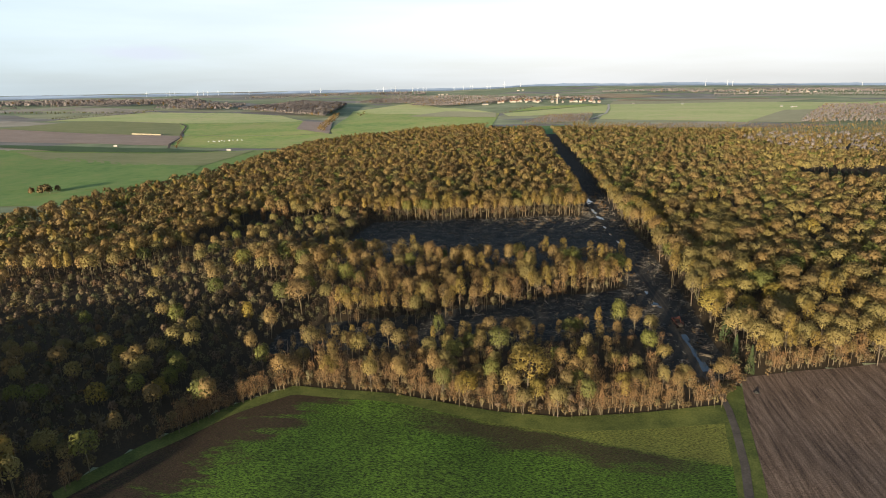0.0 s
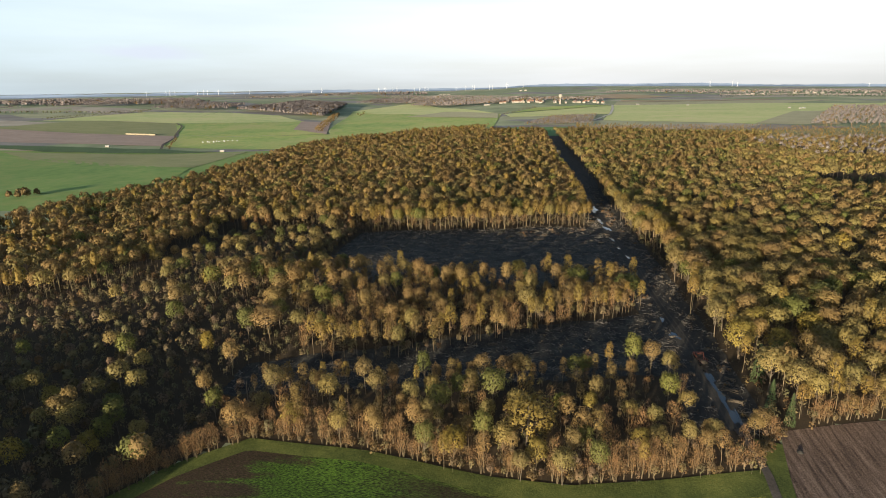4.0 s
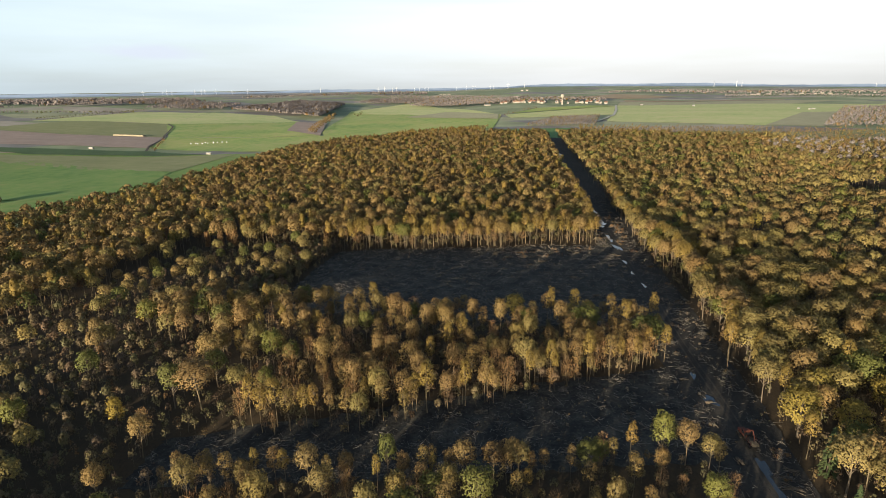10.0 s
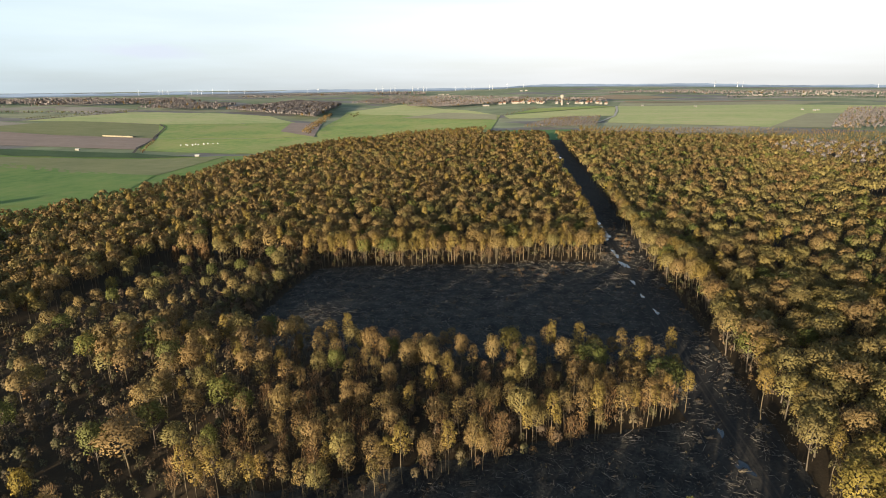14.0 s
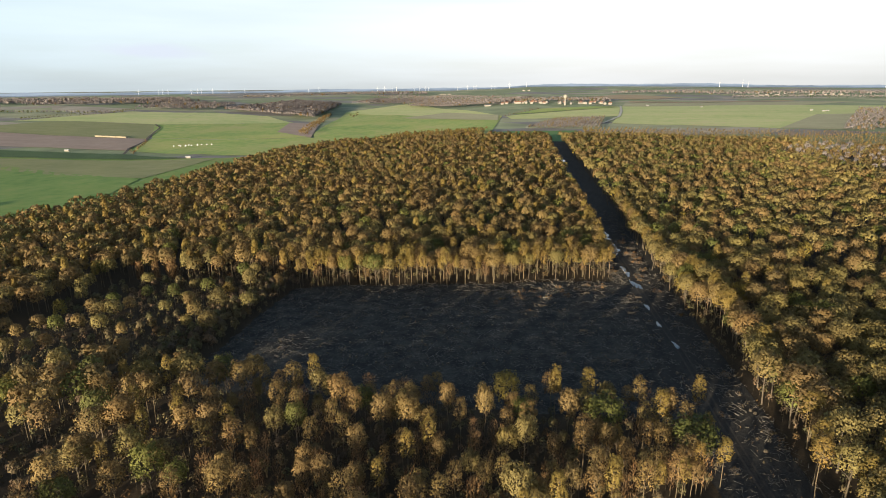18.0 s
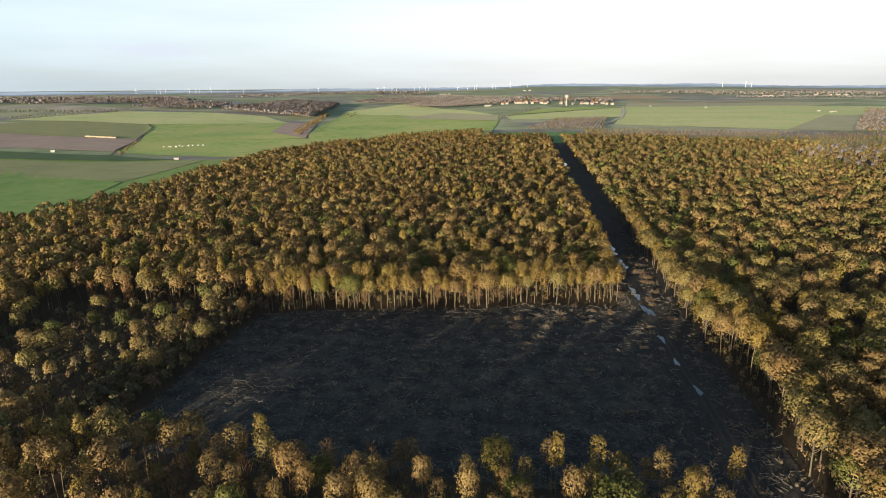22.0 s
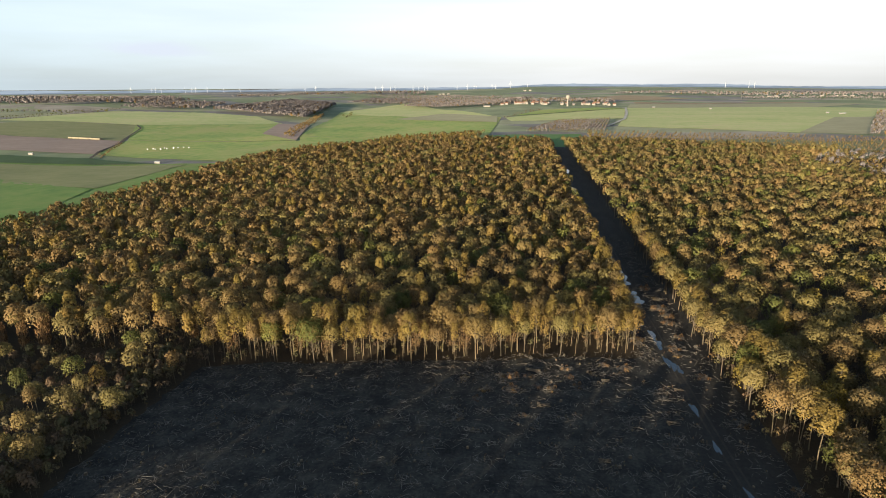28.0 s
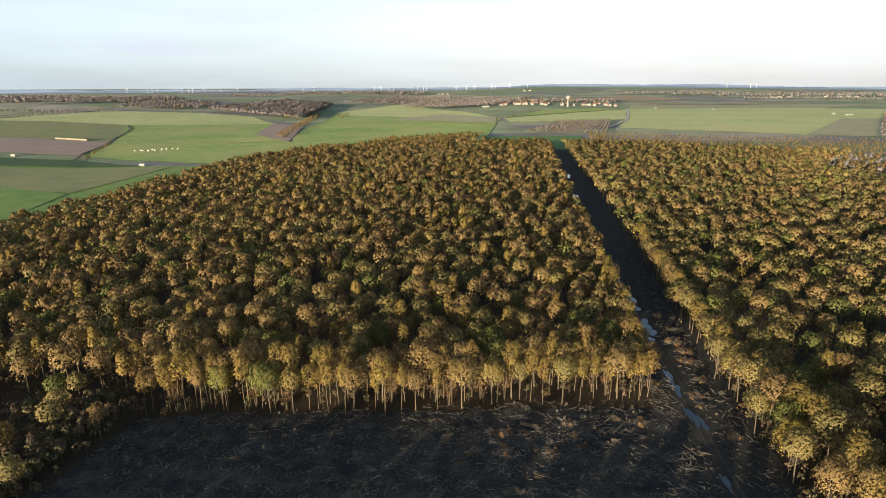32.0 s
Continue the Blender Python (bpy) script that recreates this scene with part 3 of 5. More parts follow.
# ---- plan of the woods ----
RIDE_Y = [150, 215, 307, 469, 560, 700, 850, 1020, 1200, 1420]
RIDE_L = [52, 50, 48, 36, 32, 26, 16, 8, 1, -10]
RIDE_R = [74, 74, 74, 61, 57, 51, 44, 34, 24, 12]
FOREST = [(-560, -200)] + FIELD_EDGE + [(78, 213), (135, 230), (420, 318), (900, 430), (1000, 900), (740, 1030), (390, 1140), (140, 1235), (-110, 1225), (-290, 1250), (-380, 1225), (-435, 1060), (-415, 700), (-455, 450), (-560, 200)]
CLEARING = [(-128, 330), (-60, 327), (0, 330), (60, 333), (60, 470), (36, 470), (-18, 459), (-91, 441), (-126, 433)]
GAP = [(-112, 211), (-100, 214), (-53, 222), (0, 232), (31, 243), (60, 243), (60, 296), (44, 296), (1, 272), (-37, 252), (-56, 242), (-96, 236), (-112, 230)]
SPRUCES = [(258, 600), (430, 545), (530, 690), (258, 680)]
YOUNG = [(320, 830), (560, 720), (1000, 640), (1000, 900), (740, 1030), (390, 1140), (300, 1020)]


def open_ground(x, y):
    """Where no tree stands: the ride, the clearing and the gap."""
    ride = (x > np.interp(y, RIDE_Y, RIDE_L)) & (x < np.interp(y, RIDE_Y, RIDE_R)) & (y > 208)
    return ride | inside(CLEARING, x, y) | inside(GAP, x, y) | inside(SPRUCES, x, y)


_c = np.array([p.center[:2] for p in ground_mesh.polygons])
ground_mesh.polygons.foreach_set("material_index", (inside(FOREST, _c[:, 0], _c[:, 1])).astype(np.int32))


def scattered(box, step, seed):
    """Evenly uneven points: a jittered hexagonal grid."""
    rs = np.random.RandomState(seed)
    x0, y0, x1, y1 = box
    ys = np.arange(y0, y1, step * 0.87)
    pts = [np.stack([np.arange(x0, x1, step) + (j % 2) * step / 2, np.full(len(np.arange(x0, x1, step)), yy)], 1) for j, yy in enumerate(ys)]
    p = np.concatenate(pts)
    return p + rs.uniform(-0.42, 0.42, p.shape) * step


NEAR_BOX = (-135, 170, 150, 520)     # the stretch that the camera passes nearest


def in_near(x, y):
    a, b, c, d = NEAR_BOX
    return (x > a) & (x < c) & (y > b) & (y < d) & (y < 520 - np.abs(x - 0) * 0.35)


LABELS = {
    "oak": ("ochre-leaved oak with a broad rounded crown in woodland", "tree", "oaks in the wood"),
    "beech": ("bronze-leaved beech with a tall rounded crown in woodland", "tree", "beeches in the wood"),
    "green": ("oak still in dull green leaf among autumn trees", "tree", "green oaks in the wood"),
    "yellow": ("bright yellow-leaved maple among autumn trees", "tree", "yellow maples in the wood"),
    "pole": ("tall slender hornbeam with pale trunk and thin tan crown", "tree", "hornbeams in the wood"),
    "thin": ("slender ash with a pale forked trunk and thin twiggy crown", "tree", "slender ashes in the belts"),
    "bare": ("leafless many-stemmed coppice tree with grey-brown twigs", "tree", "bare coppice trees"),
    "shrub": ("russet-leaved shrub at the foot of the wood", "shrub", "shrubs at the wood edge"),
    "scrub": ("low dull brown thicket bush in shaded regrowth", "bush", "bushes in the regrowth"),
    "conifer": ("dark green conical spruce among the broadleaved trees", "tree", "spruces in the wood"),
}
NAMES = {"oak": "oak_tree", "beech": "beech_tree", "green": "green_oak_tree", "yellow": "maple_tree", "pole": "hornbeam_tree", "thin": "ash_tree", "bare": "coppice_tree", "shrub": "shrub", "scrub": "bush", "conifer": "spruce_tree"}

originals = {}


def leaf_mesh(name, v, f, mat, tree, normals=None):
    me = mesh_from(name, v, f, mat, smooth=normals is not None)
    if normals is not None:
        free = me.attributes.new("custom_normal", "FLOAT_VECTOR", "POINT")
        free.data.foreach_set("vector", np.asarray(normals, np.float32).ravel())
    at = me.attributes.new("tree", "FLOAT", "POINT")
    at.data.foreach_set("value", np.broadcast_to(np.asarray(tree, np.float32), (len(me.vertices),)).astype(np.float32).copy())
    return me


def tree_at(kind, x, y, scale=1.0, turn=0.0, variant=0, wide=1.0):
    key = (kind, variant)
    if key not in originals:
        wood, leaf = near_tree(kind, 11 + variant * 7 + len(kind))
        wm = mesh_from("trunk", wood[0], wood[1], M[KIND[kind][7]])
        lm = leaf_mesh("crown", leaf[0], leaf[1], M[kind], 0.0, leaf[2])
        root = new(NAMES[kind])
        label, cat, group = LABELS[kind]
        tagged(root, label, cat, group)
        part("trunk", wm, root)
        part("crown", lm, root)
        originals[key] = root
        ob = root
        ob.matrix_basis = Matrix.Identity(4)
    else:
        ob = copy_thing(originals[key], Matrix.Identity(4))
    ob.matrix_basis = pose(x, y, float(height(x, y)), 0, 0, turn) @ Matrix.Diagonal((scale * wide, scale * wide, scale, 1))
    return ob


def wood_stuff(name, label, x, y, kinds, detail, seed, scale=1.0, size=1.4, stems=True):
    """Many far trees in one mesh per kind of leaf, each a shape of its own out of a few."""
    rs = np.random.RandomState(seed)
    kinds = np.asarray(kinds)
    stems_v, stems_f, o = [], [], 0
    for kind in sorted(set(kinds.tolist())):
        idx = np.nonzero(kinds == kind)[0]
        vs, fs, tv, nv, off = [], [], [], [], 0
        var = [far_tree(kind, 31 + s, detail, size) for s in range(5)]
        which = rs.randint(0, 5, len(idx))
        for s in range(5):
            ii = idx[which == s]
            if not len(ii):
                continue
            (sv, sf), (lv, lf, ln) = var[s]
            a = rs.uniform(0, 6.283, len(ii))
            k = rs.uniform(0.84, 1.12, len(ii)) * scale
            w = k * rs.uniform(0.72, 1.0, len(ii))
            z = height(x[ii], y[ii])
            ca, sa = np.cos(a)[:, None], np.sin(a)[:, None]
            for src, dst in ((lv, "l"), (sv, "s"))[:2 if stems else 1]:
                px = (src[None, :, 0] * ca - src[None, :, 1] * sa) * w[:, None] + x[ii][:, None]
                py = (src[None, :, 0] * sa + src[None, :, 1] * ca) * w[:, None] + y[ii][:, None]
                pz = src[None, :, 2] * k[:, None] + z[:, None]
                allv = np.stack([px, py, pz], -1).reshape(-1, 3)
                fc = np.asarray(lf if dst == "l" else sf)
                ff = (fc[None] + (np.arange(len(ii)) * len(src))[:, None, None]).reshape(-1, fc.shape[1])
                if dst == "l":
                    vs.append(allv)
                    fs.append(ff + off)
                    off += len(allv)
                    nv.append(np.stack([ln[None, :, 0] * ca - ln[None, :, 1] * sa, ln[None, :, 0] * sa + ln[None, :, 1] * ca, np.broadcast_to(ln[None, :, 2], px.shape)], -1).reshape(-1, 3))
                    tv.append(np.repeat(rs.uniform(0, 1, len(ii)), len(src)))
                else:
                    stems_v.append(allv)
                    stems_f.append(ff + o)
                    o += len(allv)
        v, f, t = np.concatenate(vs), np.concatenate(fs), np.concatenate(tv)
        ob = new(name, leaf_mesh(name, v, f, M[kind], t, np.concatenate(nv)))
        tagged(ob, label + ", " + {"oak": "ochre oaks", "beech": "bronze beeches", "green": "green oaks", "yellow": "yellow maples", "pole": "tan hornbeams", "thin": "slender ashes", "bare": "leafless trees", "grey": "leafless grey-brown trees", "shrub": "russet shrubs", "scrub": "dull brown bushes", "conifer": "dark spruces"}[kind], "trees", kind="stuff")
    if not stems:
        return
    ob = new(name + "_stems", mesh_from(name + "_stems", np.concatenate(stems_v), np.concatenate(stems_f), M["bark"]))
    tagged(ob, "stems of the " + label, "tree trunks", kind="stuff")

# ---- planting ----
def choose(rs, n, table):
    names = list(table)
    w = np.array([table[k] for k in names], float)
    return np.array(names, dtype=object)[rs.choice(len(names), n, p=w / w.sum())]


rs = np.random.RandomState(5)
# trees that stand out: kind, x, y, size, width
LANDMARKS = [
    ("yellow", -1, 196, 1.05, 1.5), ("green", 41, 307, 0.94, 1.25), ("yellow", -10, 329, 0.9, 1.0), ("green", 19, 316, 0.94, 1.15),
    ("yellow", -172, 310, 0.85, 0.9), ("beech", -110, 249, 0.98, 1.6), ("oak", 71, 346, 1.1, 0.95), ("oak", 82, 345, 1.04, 1.0), ("green", 35, 239, 1.02, 0.62),
    ("yellow", -129, 234, 0.8, 0.62), ("green", -158, 258, 0.9, 0.8), ("green", -103, 194, 0.78, 0.7), ("oak", -88, 207, 0.9, 0.8), ("green", -132, 184, 0.8, 0.8),
    ("green", -162, 230, 0.8, 0.9), ("green", -119, 249, 0.98, 0.8), ("oak", -169, 281, 0.85, 0.9), ("conifer", 79, 243, 0.85, 1.05), ("conifer", 77, 224, 0.72, 0.9),
    ("conifer", 81, 218, 0.66, 0.9), ("yellow", 77, 259, 1.02, 1.1), ("oak", 73, 277, 0.95, 0.85), ("oak", 94, 273, 1.0, 1.0), ("yellow", 106, 271, 0.98, 0.95),
    ("green", 87, 246, 0.85, 1.0), ("oak", -131, 321, 0.85, 0.9), ("oak", -134, 366, 0.85, 0.9), ("oak", -143, 389, 0.9, 1.0), ("oak", 7, 463, 0.98, 0.75),
    ("pole", 71, 306, 1.0, 1.1), ("pole", 69, 301, 0.95, 1.1), ("green", -13, 213, 0.92, 0.9), ("green", -39, 225, 0.85, 0.6), ("green", -30, 205, 0.82, 1.0), ("oak", -142, 132, 0.8, 0.9),
    ("oak", -145, 181, 0.8, 1.0), ("yellow", -164, 194, 0.72, 0.9),
]
for i, (kind, x, y, s, w) in enumerate(LANDMARKS):
    tree_at(kind, x, y, s, i * 47.0, i % 3, w)
placed = [(x, y, 6.2 * s * w) for _, x, y, s, w in LANDMARKS]


def clear_of(x, y, d):
    return all((x - a) ** 2 + (y - b) ** 2 > max(d, r) ** 2 for a, b, r in placed)


def low_zone(x, y):
    """Thin regrowth on the slope west of the crop field."""
    return ((x < -92) & (y < 262) & (y > 128)) | ((x < -122) & (y < 290) & (y > 128)) | ((x < -165) & (x > -240) & (y >= 290) & (y < 332)) | ((x < -124) & (x > -230) & (y >= 330) & (y < 440))


def in_strips(x, y):
    """The two narrow belts of thin tall trees left standing before the clearing."""
    return (x > -92) & (x < 50) & (y < 334) & (y > 176)


ride_x = lambda yy: np.interp(yy, RIDE_Y, RIDE_L)
west_p = scattered((-480, -120, 60, 1420), 8.7, 3)
west_p = west_p[west_p[:, 0] < ride_x(west_p[:, 1]) + 10]
east_p = scattered((20, 180, 960, 1420), 9.7, 4)
east_p = east_p[east_p[:, 0] > ride_x(east_p[:, 1]) + 10]
p = np.concatenate([west_p, east_p])
x, y = p[:, 0], p[:, 1]
keep = inside(FOREST, x, y) & ~open_ground(x, y) & ~in_strips(x, y) & ~((x > 44) & (x < 78) & (y < 216))
x, y = x[keep], y[keep]
near = in_near(x, y)
total = {}
spare = []
order = np.argsort(np.hypot(x[near], (y[near] - 250) * 0.8))
for a, b in zip(x[near][order], y[near][order]):
    if not clear_of(a, b, 6.0):
        continue
    if low_zone(a, b):
        tall = rs.uniform() < (0.24 if b < 205 else 0.06 if b < 330 else 0.3)
        table, k = ({"oak": 3, "green": 1.8, "beech": 2, "yellow": 0.3}, 0.70) if tall else ({"scrub": 7, "bare": 1.0, "shrub": 1.0}, 1.0)
    elif a > 60:
        table, k = {"oak": 6.4, "beech": 2.6, "green": 0.8, "pole": 0.5, "yellow": 0.4}, 0.98
    else:
        table, k = {"beech": 5, "oak": 4, "pole": 1.5, "green": 0.8, "bare": 0.6}, 0.98
    kind = choose(rs, 1, table)[0]
    if total.get(kind, 0) >= 200:
        spare.append((a, b, kind))
        continue
    total[kind] = total.get(kind, 0) + 1
    spread = rs.uniform(0.84, 1.12)
    tree_at(kind, a, b, spread * k, rs.uniform(0, 360), rs.randint(0, 3), rs.uniform(0.80, 1.08) if a > 60 else rs.uniform(0.74, 1.0))


# the belts: slender trees of uneven height with dark gaps between them
sp = scattered((-92, 176, 50, 334), 5.9, 41)
sp = sp[inside(FOREST, sp[:, 0], sp[:, 1]) & ~open_ground(sp[:, 0], sp[:, 1])]
for a, b in sp:
    pocket = noise.noise((a / 17, b / 13, 4.2))
    if not clear_of(a, b, 4.4) or rs.uniform() < 0.36 + 0.9 * max(0.0, pocket):
        continue
    if b > 238:
        table, k = {"thin": 6, "pole": 1.2, "beech": 2.8, "oak": 0.7, "green": 0.4, "bare": 1.6, "yellow": 0.15}, 0.55 + 0.45 * rs.uniform() ** 0.8
    else:
        table, k = {"thin": 3, "beech": 3, "oak": 3.0, "pole": 0.6, "bare": 1.6, "green": 1.3, "yellow": 0.5}, rs.uniform(0.52, 0.86)
    kind = choose(rs, 1, table)[0]
    slim = rs.uniform(0.60, 0.86) * (1.15 if b < 238 else 1.0) if kind in ("oak", "beech", "green", "yellow") else rs.uniform(0.85, 1.15)
    tree_at(kind, a, b, k, rs.uniform(0, 360), rs.randint(0, 3), slim)


# close rows of tall stems on the cut edges of the clearing and the ride
def edge_row(line, step, kinds, jitter, size, seed, wide=1.0):
    r = np.random.RandomState(seed)
    for a, b in along(line, max(2, int(np.hypot(*np.diff(np.array(line, float), axis=0).T).sum() / step))):
        kind = choose(r, 1, kinds)[0]
        xx, yy = a + r.uniform(-jitter, jitter), b + r.uniform(-jitter, jitter)
        if clear_of(xx, yy, 4.8) and r.uniform() > 0.08:
            tree_at(kind, xx, yy, r.uniform(0.78, 1.12) * size, r.uniform(0, 360), r.randint(0, 3), wide * r.uniform(0.8, 1.25))


edge_row([(-125, 437), (-91, 444), (-50, 448), (-18, 461), (7, 463), (35, 472)], 3.6, {"pole": 7, "beech": 1.5, "bare": 0.8}, 1.8, 0.98, 1)
edge_row([(-120, 444), (-50, 455), (35, 479)], 5.5, {"pole": 4, "beech": 2, "bare": 1}, 2.0, 1.0, 2)
edge_row([(77, 240), (77, 330), (75, 430), (64, 480), (60, 560), (57, 640)], 5.0, {"pole": 4, "oak": 1.4, "beech": 1, "green": 0.3}, 1.8, 0.98, 3, 1.15)
edge_row([(-92, 240), (-56, 245), (-37, 255), (1, 275), (42, 299)], 4.6, {"pole": 4, "thin": 4, "bare": 1}, 2.2, 0.88, 4, 0.95)
edge_row([(46, 302), (46, 328)], 4.5, {"pole": 5, "beech": 1}, 1.5, 0.82, 5)
edge_row([(33, 480), (30, 560), (26, 640)], 5.0, {"pole": 3, "beech": 2}, 1.6, 0.98, 6)
edge_row([(-98, 211), (-53, 219), (0, 228), (31, 239), (47, 240)], 4.2, {"thin": 4, "beech": 1.5, "oak": 0.8, "pole": 1.5, "green": 0.4}, 2.0, 0.72, 12, 0.85)
# hedge-like front of the wood along the fields
edge_row([(-119, 151), (-104, 173), (-87, 189.5), (-50, 187.5), (-11, 181.5), (11, 180.5), (64, 194)], 2.1, {"shrub": 2, "bare": 6}, 0.8, 0.56, 7, 1.15)
edge_row([(-119, 156), (-88, 193.5), (-50, 192), (-11, 186.5), (11, 185.5), (50, 195)], 2.8, {"bare": 6, "shrub": 1, "yellow": 0.3, "beech": 0.5}, 1.2, 0.66, 8, 1.1)
edge_row([(78, 216), (135, 233), (180, 247), (230, 262)], 2.0, {"shrub": 2, "bare": 3, "thin": 2.5}, 0.8, 0.58, 9, 1.1)
edge_row([(80, 221), (135, 238), (180, 252), (230, 267)], 3.0, {"thin": 3, "pole": 1.5, "bare": 1.5}, 1.2, 0.68, 16, 1.05)
edge_row([(49, 199), (60, 203), (73, 210)], 3.2, {"beech": 2, "bare": 3, "shrub": 1}, 0.8, 0.54, 15, 1.0)
edge_row([(66, 199), (75, 211)], 2.0, {"shrub": 4, "bare": 1}, 0.9, 0.75, 10, 1.4)
edge_row([(-128, 128), (-138, 105), (-150, 62)], 2.8, {"shrub": 3, "bare": 3, "green": 0.3}, 1.2, 0.62, 11, 1.1)

# undergrowth beneath the near trees
u = np.concatenate([scattered((-210, 110, 165, 500), 4.8, 23), scattered((-340, 110, -210, 345), 5.6, 24)])
u = u[inside(FOREST, u[:, 0], u[:, 1]) & ~open_ground(u[:, 0], u[:, 1])]
tall = (u[:, 1] < 334) & (u[:, 0] < 52) & (u[:, 0] > -92)
wood_stuff("undergrowth", "undergrowth beneath the trees", u[~tall, 0], u[~tall, 1], choose(rs, (~tall).sum(), {"scrub": 6, "shrub": 1}), 34, 9, 0.7, 0.62)
wood_stuff("thicket", "dense thicket beneath the trees", u[tall, 0], u[tall, 1], choose(rs, tall.sum(), {"scrub": 5, "shrub": 1}), 90, 10, 0.62, 0.45)
c = scattered((-92, 180, 50, 334), 7.4, 29)
c = c[np.array([clear_of(a, b, 8.0) and (b > 232 or rs.uniform() < 0.5) for a, b in c])]
c = c[inside(FOREST, c[:, 0], c[:, 1]) & ~open_ground(c[:, 0], c[:, 1]) & ((c[:, 1] > 245) | (c[:, 1] < 215))]
wood_stuff("strip_canopy", "crowded smaller trees in the strips of wood left standing", c[:, 0], c[:, 1], choose(rs, len(c), {"bare": 3, "scrub": 5}), 170, 12, 0.8, 0.5)

# filler growth, added to keep low sun off the clearing floor
b = scattered((-150, 312, -131, 438), 4.2, 37)
wood_stuff("edge_thicket", "dense young growth along the clearing edge", b[:, 0], b[:, 1], choose(rs, len(b), {"scrub": 6, "shrub": 1}), 150, 16, 0.9, 0.5)
fx, fy = x[~near], y[~near]
east = fx > ride_x(fy) + 10
kinds = np.where(east, choose(rs, len(fx), {"oak": 6, "beech": 3, "green": 1.5, "yellow": 0.3}), choose(rs, len(fx), {"beech": 5, "oak": 4, "green": 0.9, "pole": 1, "bare": 0.8, "yellow": 0.12}))
low = low_zone(fx, fy)
if spare:
    fx, fy = np.append(fx, [s[0] for s in spare]), np.append(fy, [s[1] for s in spare])
    kinds, low = np.append(kinds, [s[2] for s in spare]), np.append(low, [False] * len(spare))
# leave gaps and uneven heights, as in a managed wood
drop = rs.uniform(size=len(fx)) < np.where(low, 0.1, 0.06)
fx, fy, kinds, low = fx[~drop], fy[~drop], kinds[~drop], low[~drop]
d = np.hypot(fx * 1.1, fy - 250)
close = (d < 330) & ~low
mid = (d < 560) & ~close & ~low
young = inside(YOUNG, fx, fy)
mid &= ~young
far = ~close & ~mid & ~low & ~young
tall = low & (rs.uniform(size=len(fx)) < np.where(fy < 205, 0.28, np.where(fy < 330, 0.08, 0.3)))
kinds[tall] = choose(rs, tall.sum(), {"oak": 3, "green": 1.6, "beech": 2, "yellow": 0.4})
under = low & ~tall
kinds[under] = choose(rs, under.sum(), {"scrub": 7, "shrub": 1.5})
wood_stuff("slope_woodland", "scattered taller trees on the shaded slope", fx[tall], fy[tall], kinds[tall], 700, 4, 0.74, 0.56)
wood_stuff("young_regrowth", "thin regrowth on the shaded slope", fx[under], fy[under], kinds[under], 150, 14, 1.0, 0.55)
wood_stuff("woodland", "autumn woodland canopy", fx[close], fy[close], kinds[close], 540, 1, 0.98, 0.56)
wood_stuff("outer_woodland", "autumn woodland canopy further off", fx[mid], fy[mid], kinds[mid], 215, 3, 0.98, 0.84)
wood_stuff("far_woodland", "distant autumn woodland canopy", fx[far], fy[far], kinds[far], 92, 2, 0.98, 1.28, False)
wood_stuff("young_plantation", "young reddish-brown plantation", fx[young], fy[young], choose(rs, young.sum(), {"grey": 2, "oak": 3, "beech": 2}), 60, 6, 0.72, 1.3, False)
# ---- the clearing, the gap and the ride: brash, logs, stumps, puddles, machine ----
# shapes
def box(cx, cy, cz, sx, sy, sz):
    v = np.array([(cx + a * sx / 2, cy + b * sy / 2, cz + c * sz / 2) for c in (-1, 1) for a, b in ((-1, -1), (1, -1), (1, 1), (-1, 1))], float)
    f = np.array([(3, 2, 1, 0), (4, 5, 6, 7), (0, 1, 5, 4), (1, 2, 6, 5), (2, 3, 7, 6), (3, 0, 4, 7)])
    return v, f


def lathe(profile, sides):
    v = np.array([(rr * math.cos(k * 2 * math.pi / sides), rr * math.sin(k * 2 * math.pi / sides), z) for rr, z in profile for k in range(sides)], float)
    f = [(i * sides + j, i * sides + (j + 1) % sides, (i + 1) * sides + (j + 1) % sides, (i + 1) * sides + j) for i in range(len(profile) - 1) for j in range(sides)]
    f.append(tuple(range((len(profile) - 1) * sides, len(profile) * sides)))
    return v, f


M["log"] = soil_like("cut_logs", [(0.3, (0.07, 0.058, 0.042)), (0.5, (0.14, 0.115, 0.085)), (0.72, (0.25, 0.21, 0.16))], 0.8, 4.0, 0.4, 0.03)
M["brash"] = soil_like("brash", [(0.32, (0.06, 0.053, 0.046)), (0.5, (0.16, 0.145, 0.125)), (0.66, (0.36, 0.33, 0.29))], 0.3, 3.0, 0.3, 0.02)
M["cut_face"] = soil_like("cut_wood_face", [(0.3, (0.16, 0.125, 0.08)), (0.7, (0.27, 0.215, 0.145))], 2.0, 8.0, 0.2, 0.01)


def water_material():
    m, nt, bsdf = node_material("puddle_water", 0.04)
    bsdf.inputs["Base Color"].default_value = (0.02, 0.02, 0.018, 1)
    bsdf.inputs["Specular IOR Level"].default_value = 1.0
    n = noise_node(nt, 1.2, 3)
    bump(nt, bsdf, n.outputs["Fac"], 0.06, 0.02)
    return m


M["water"] = water_material()


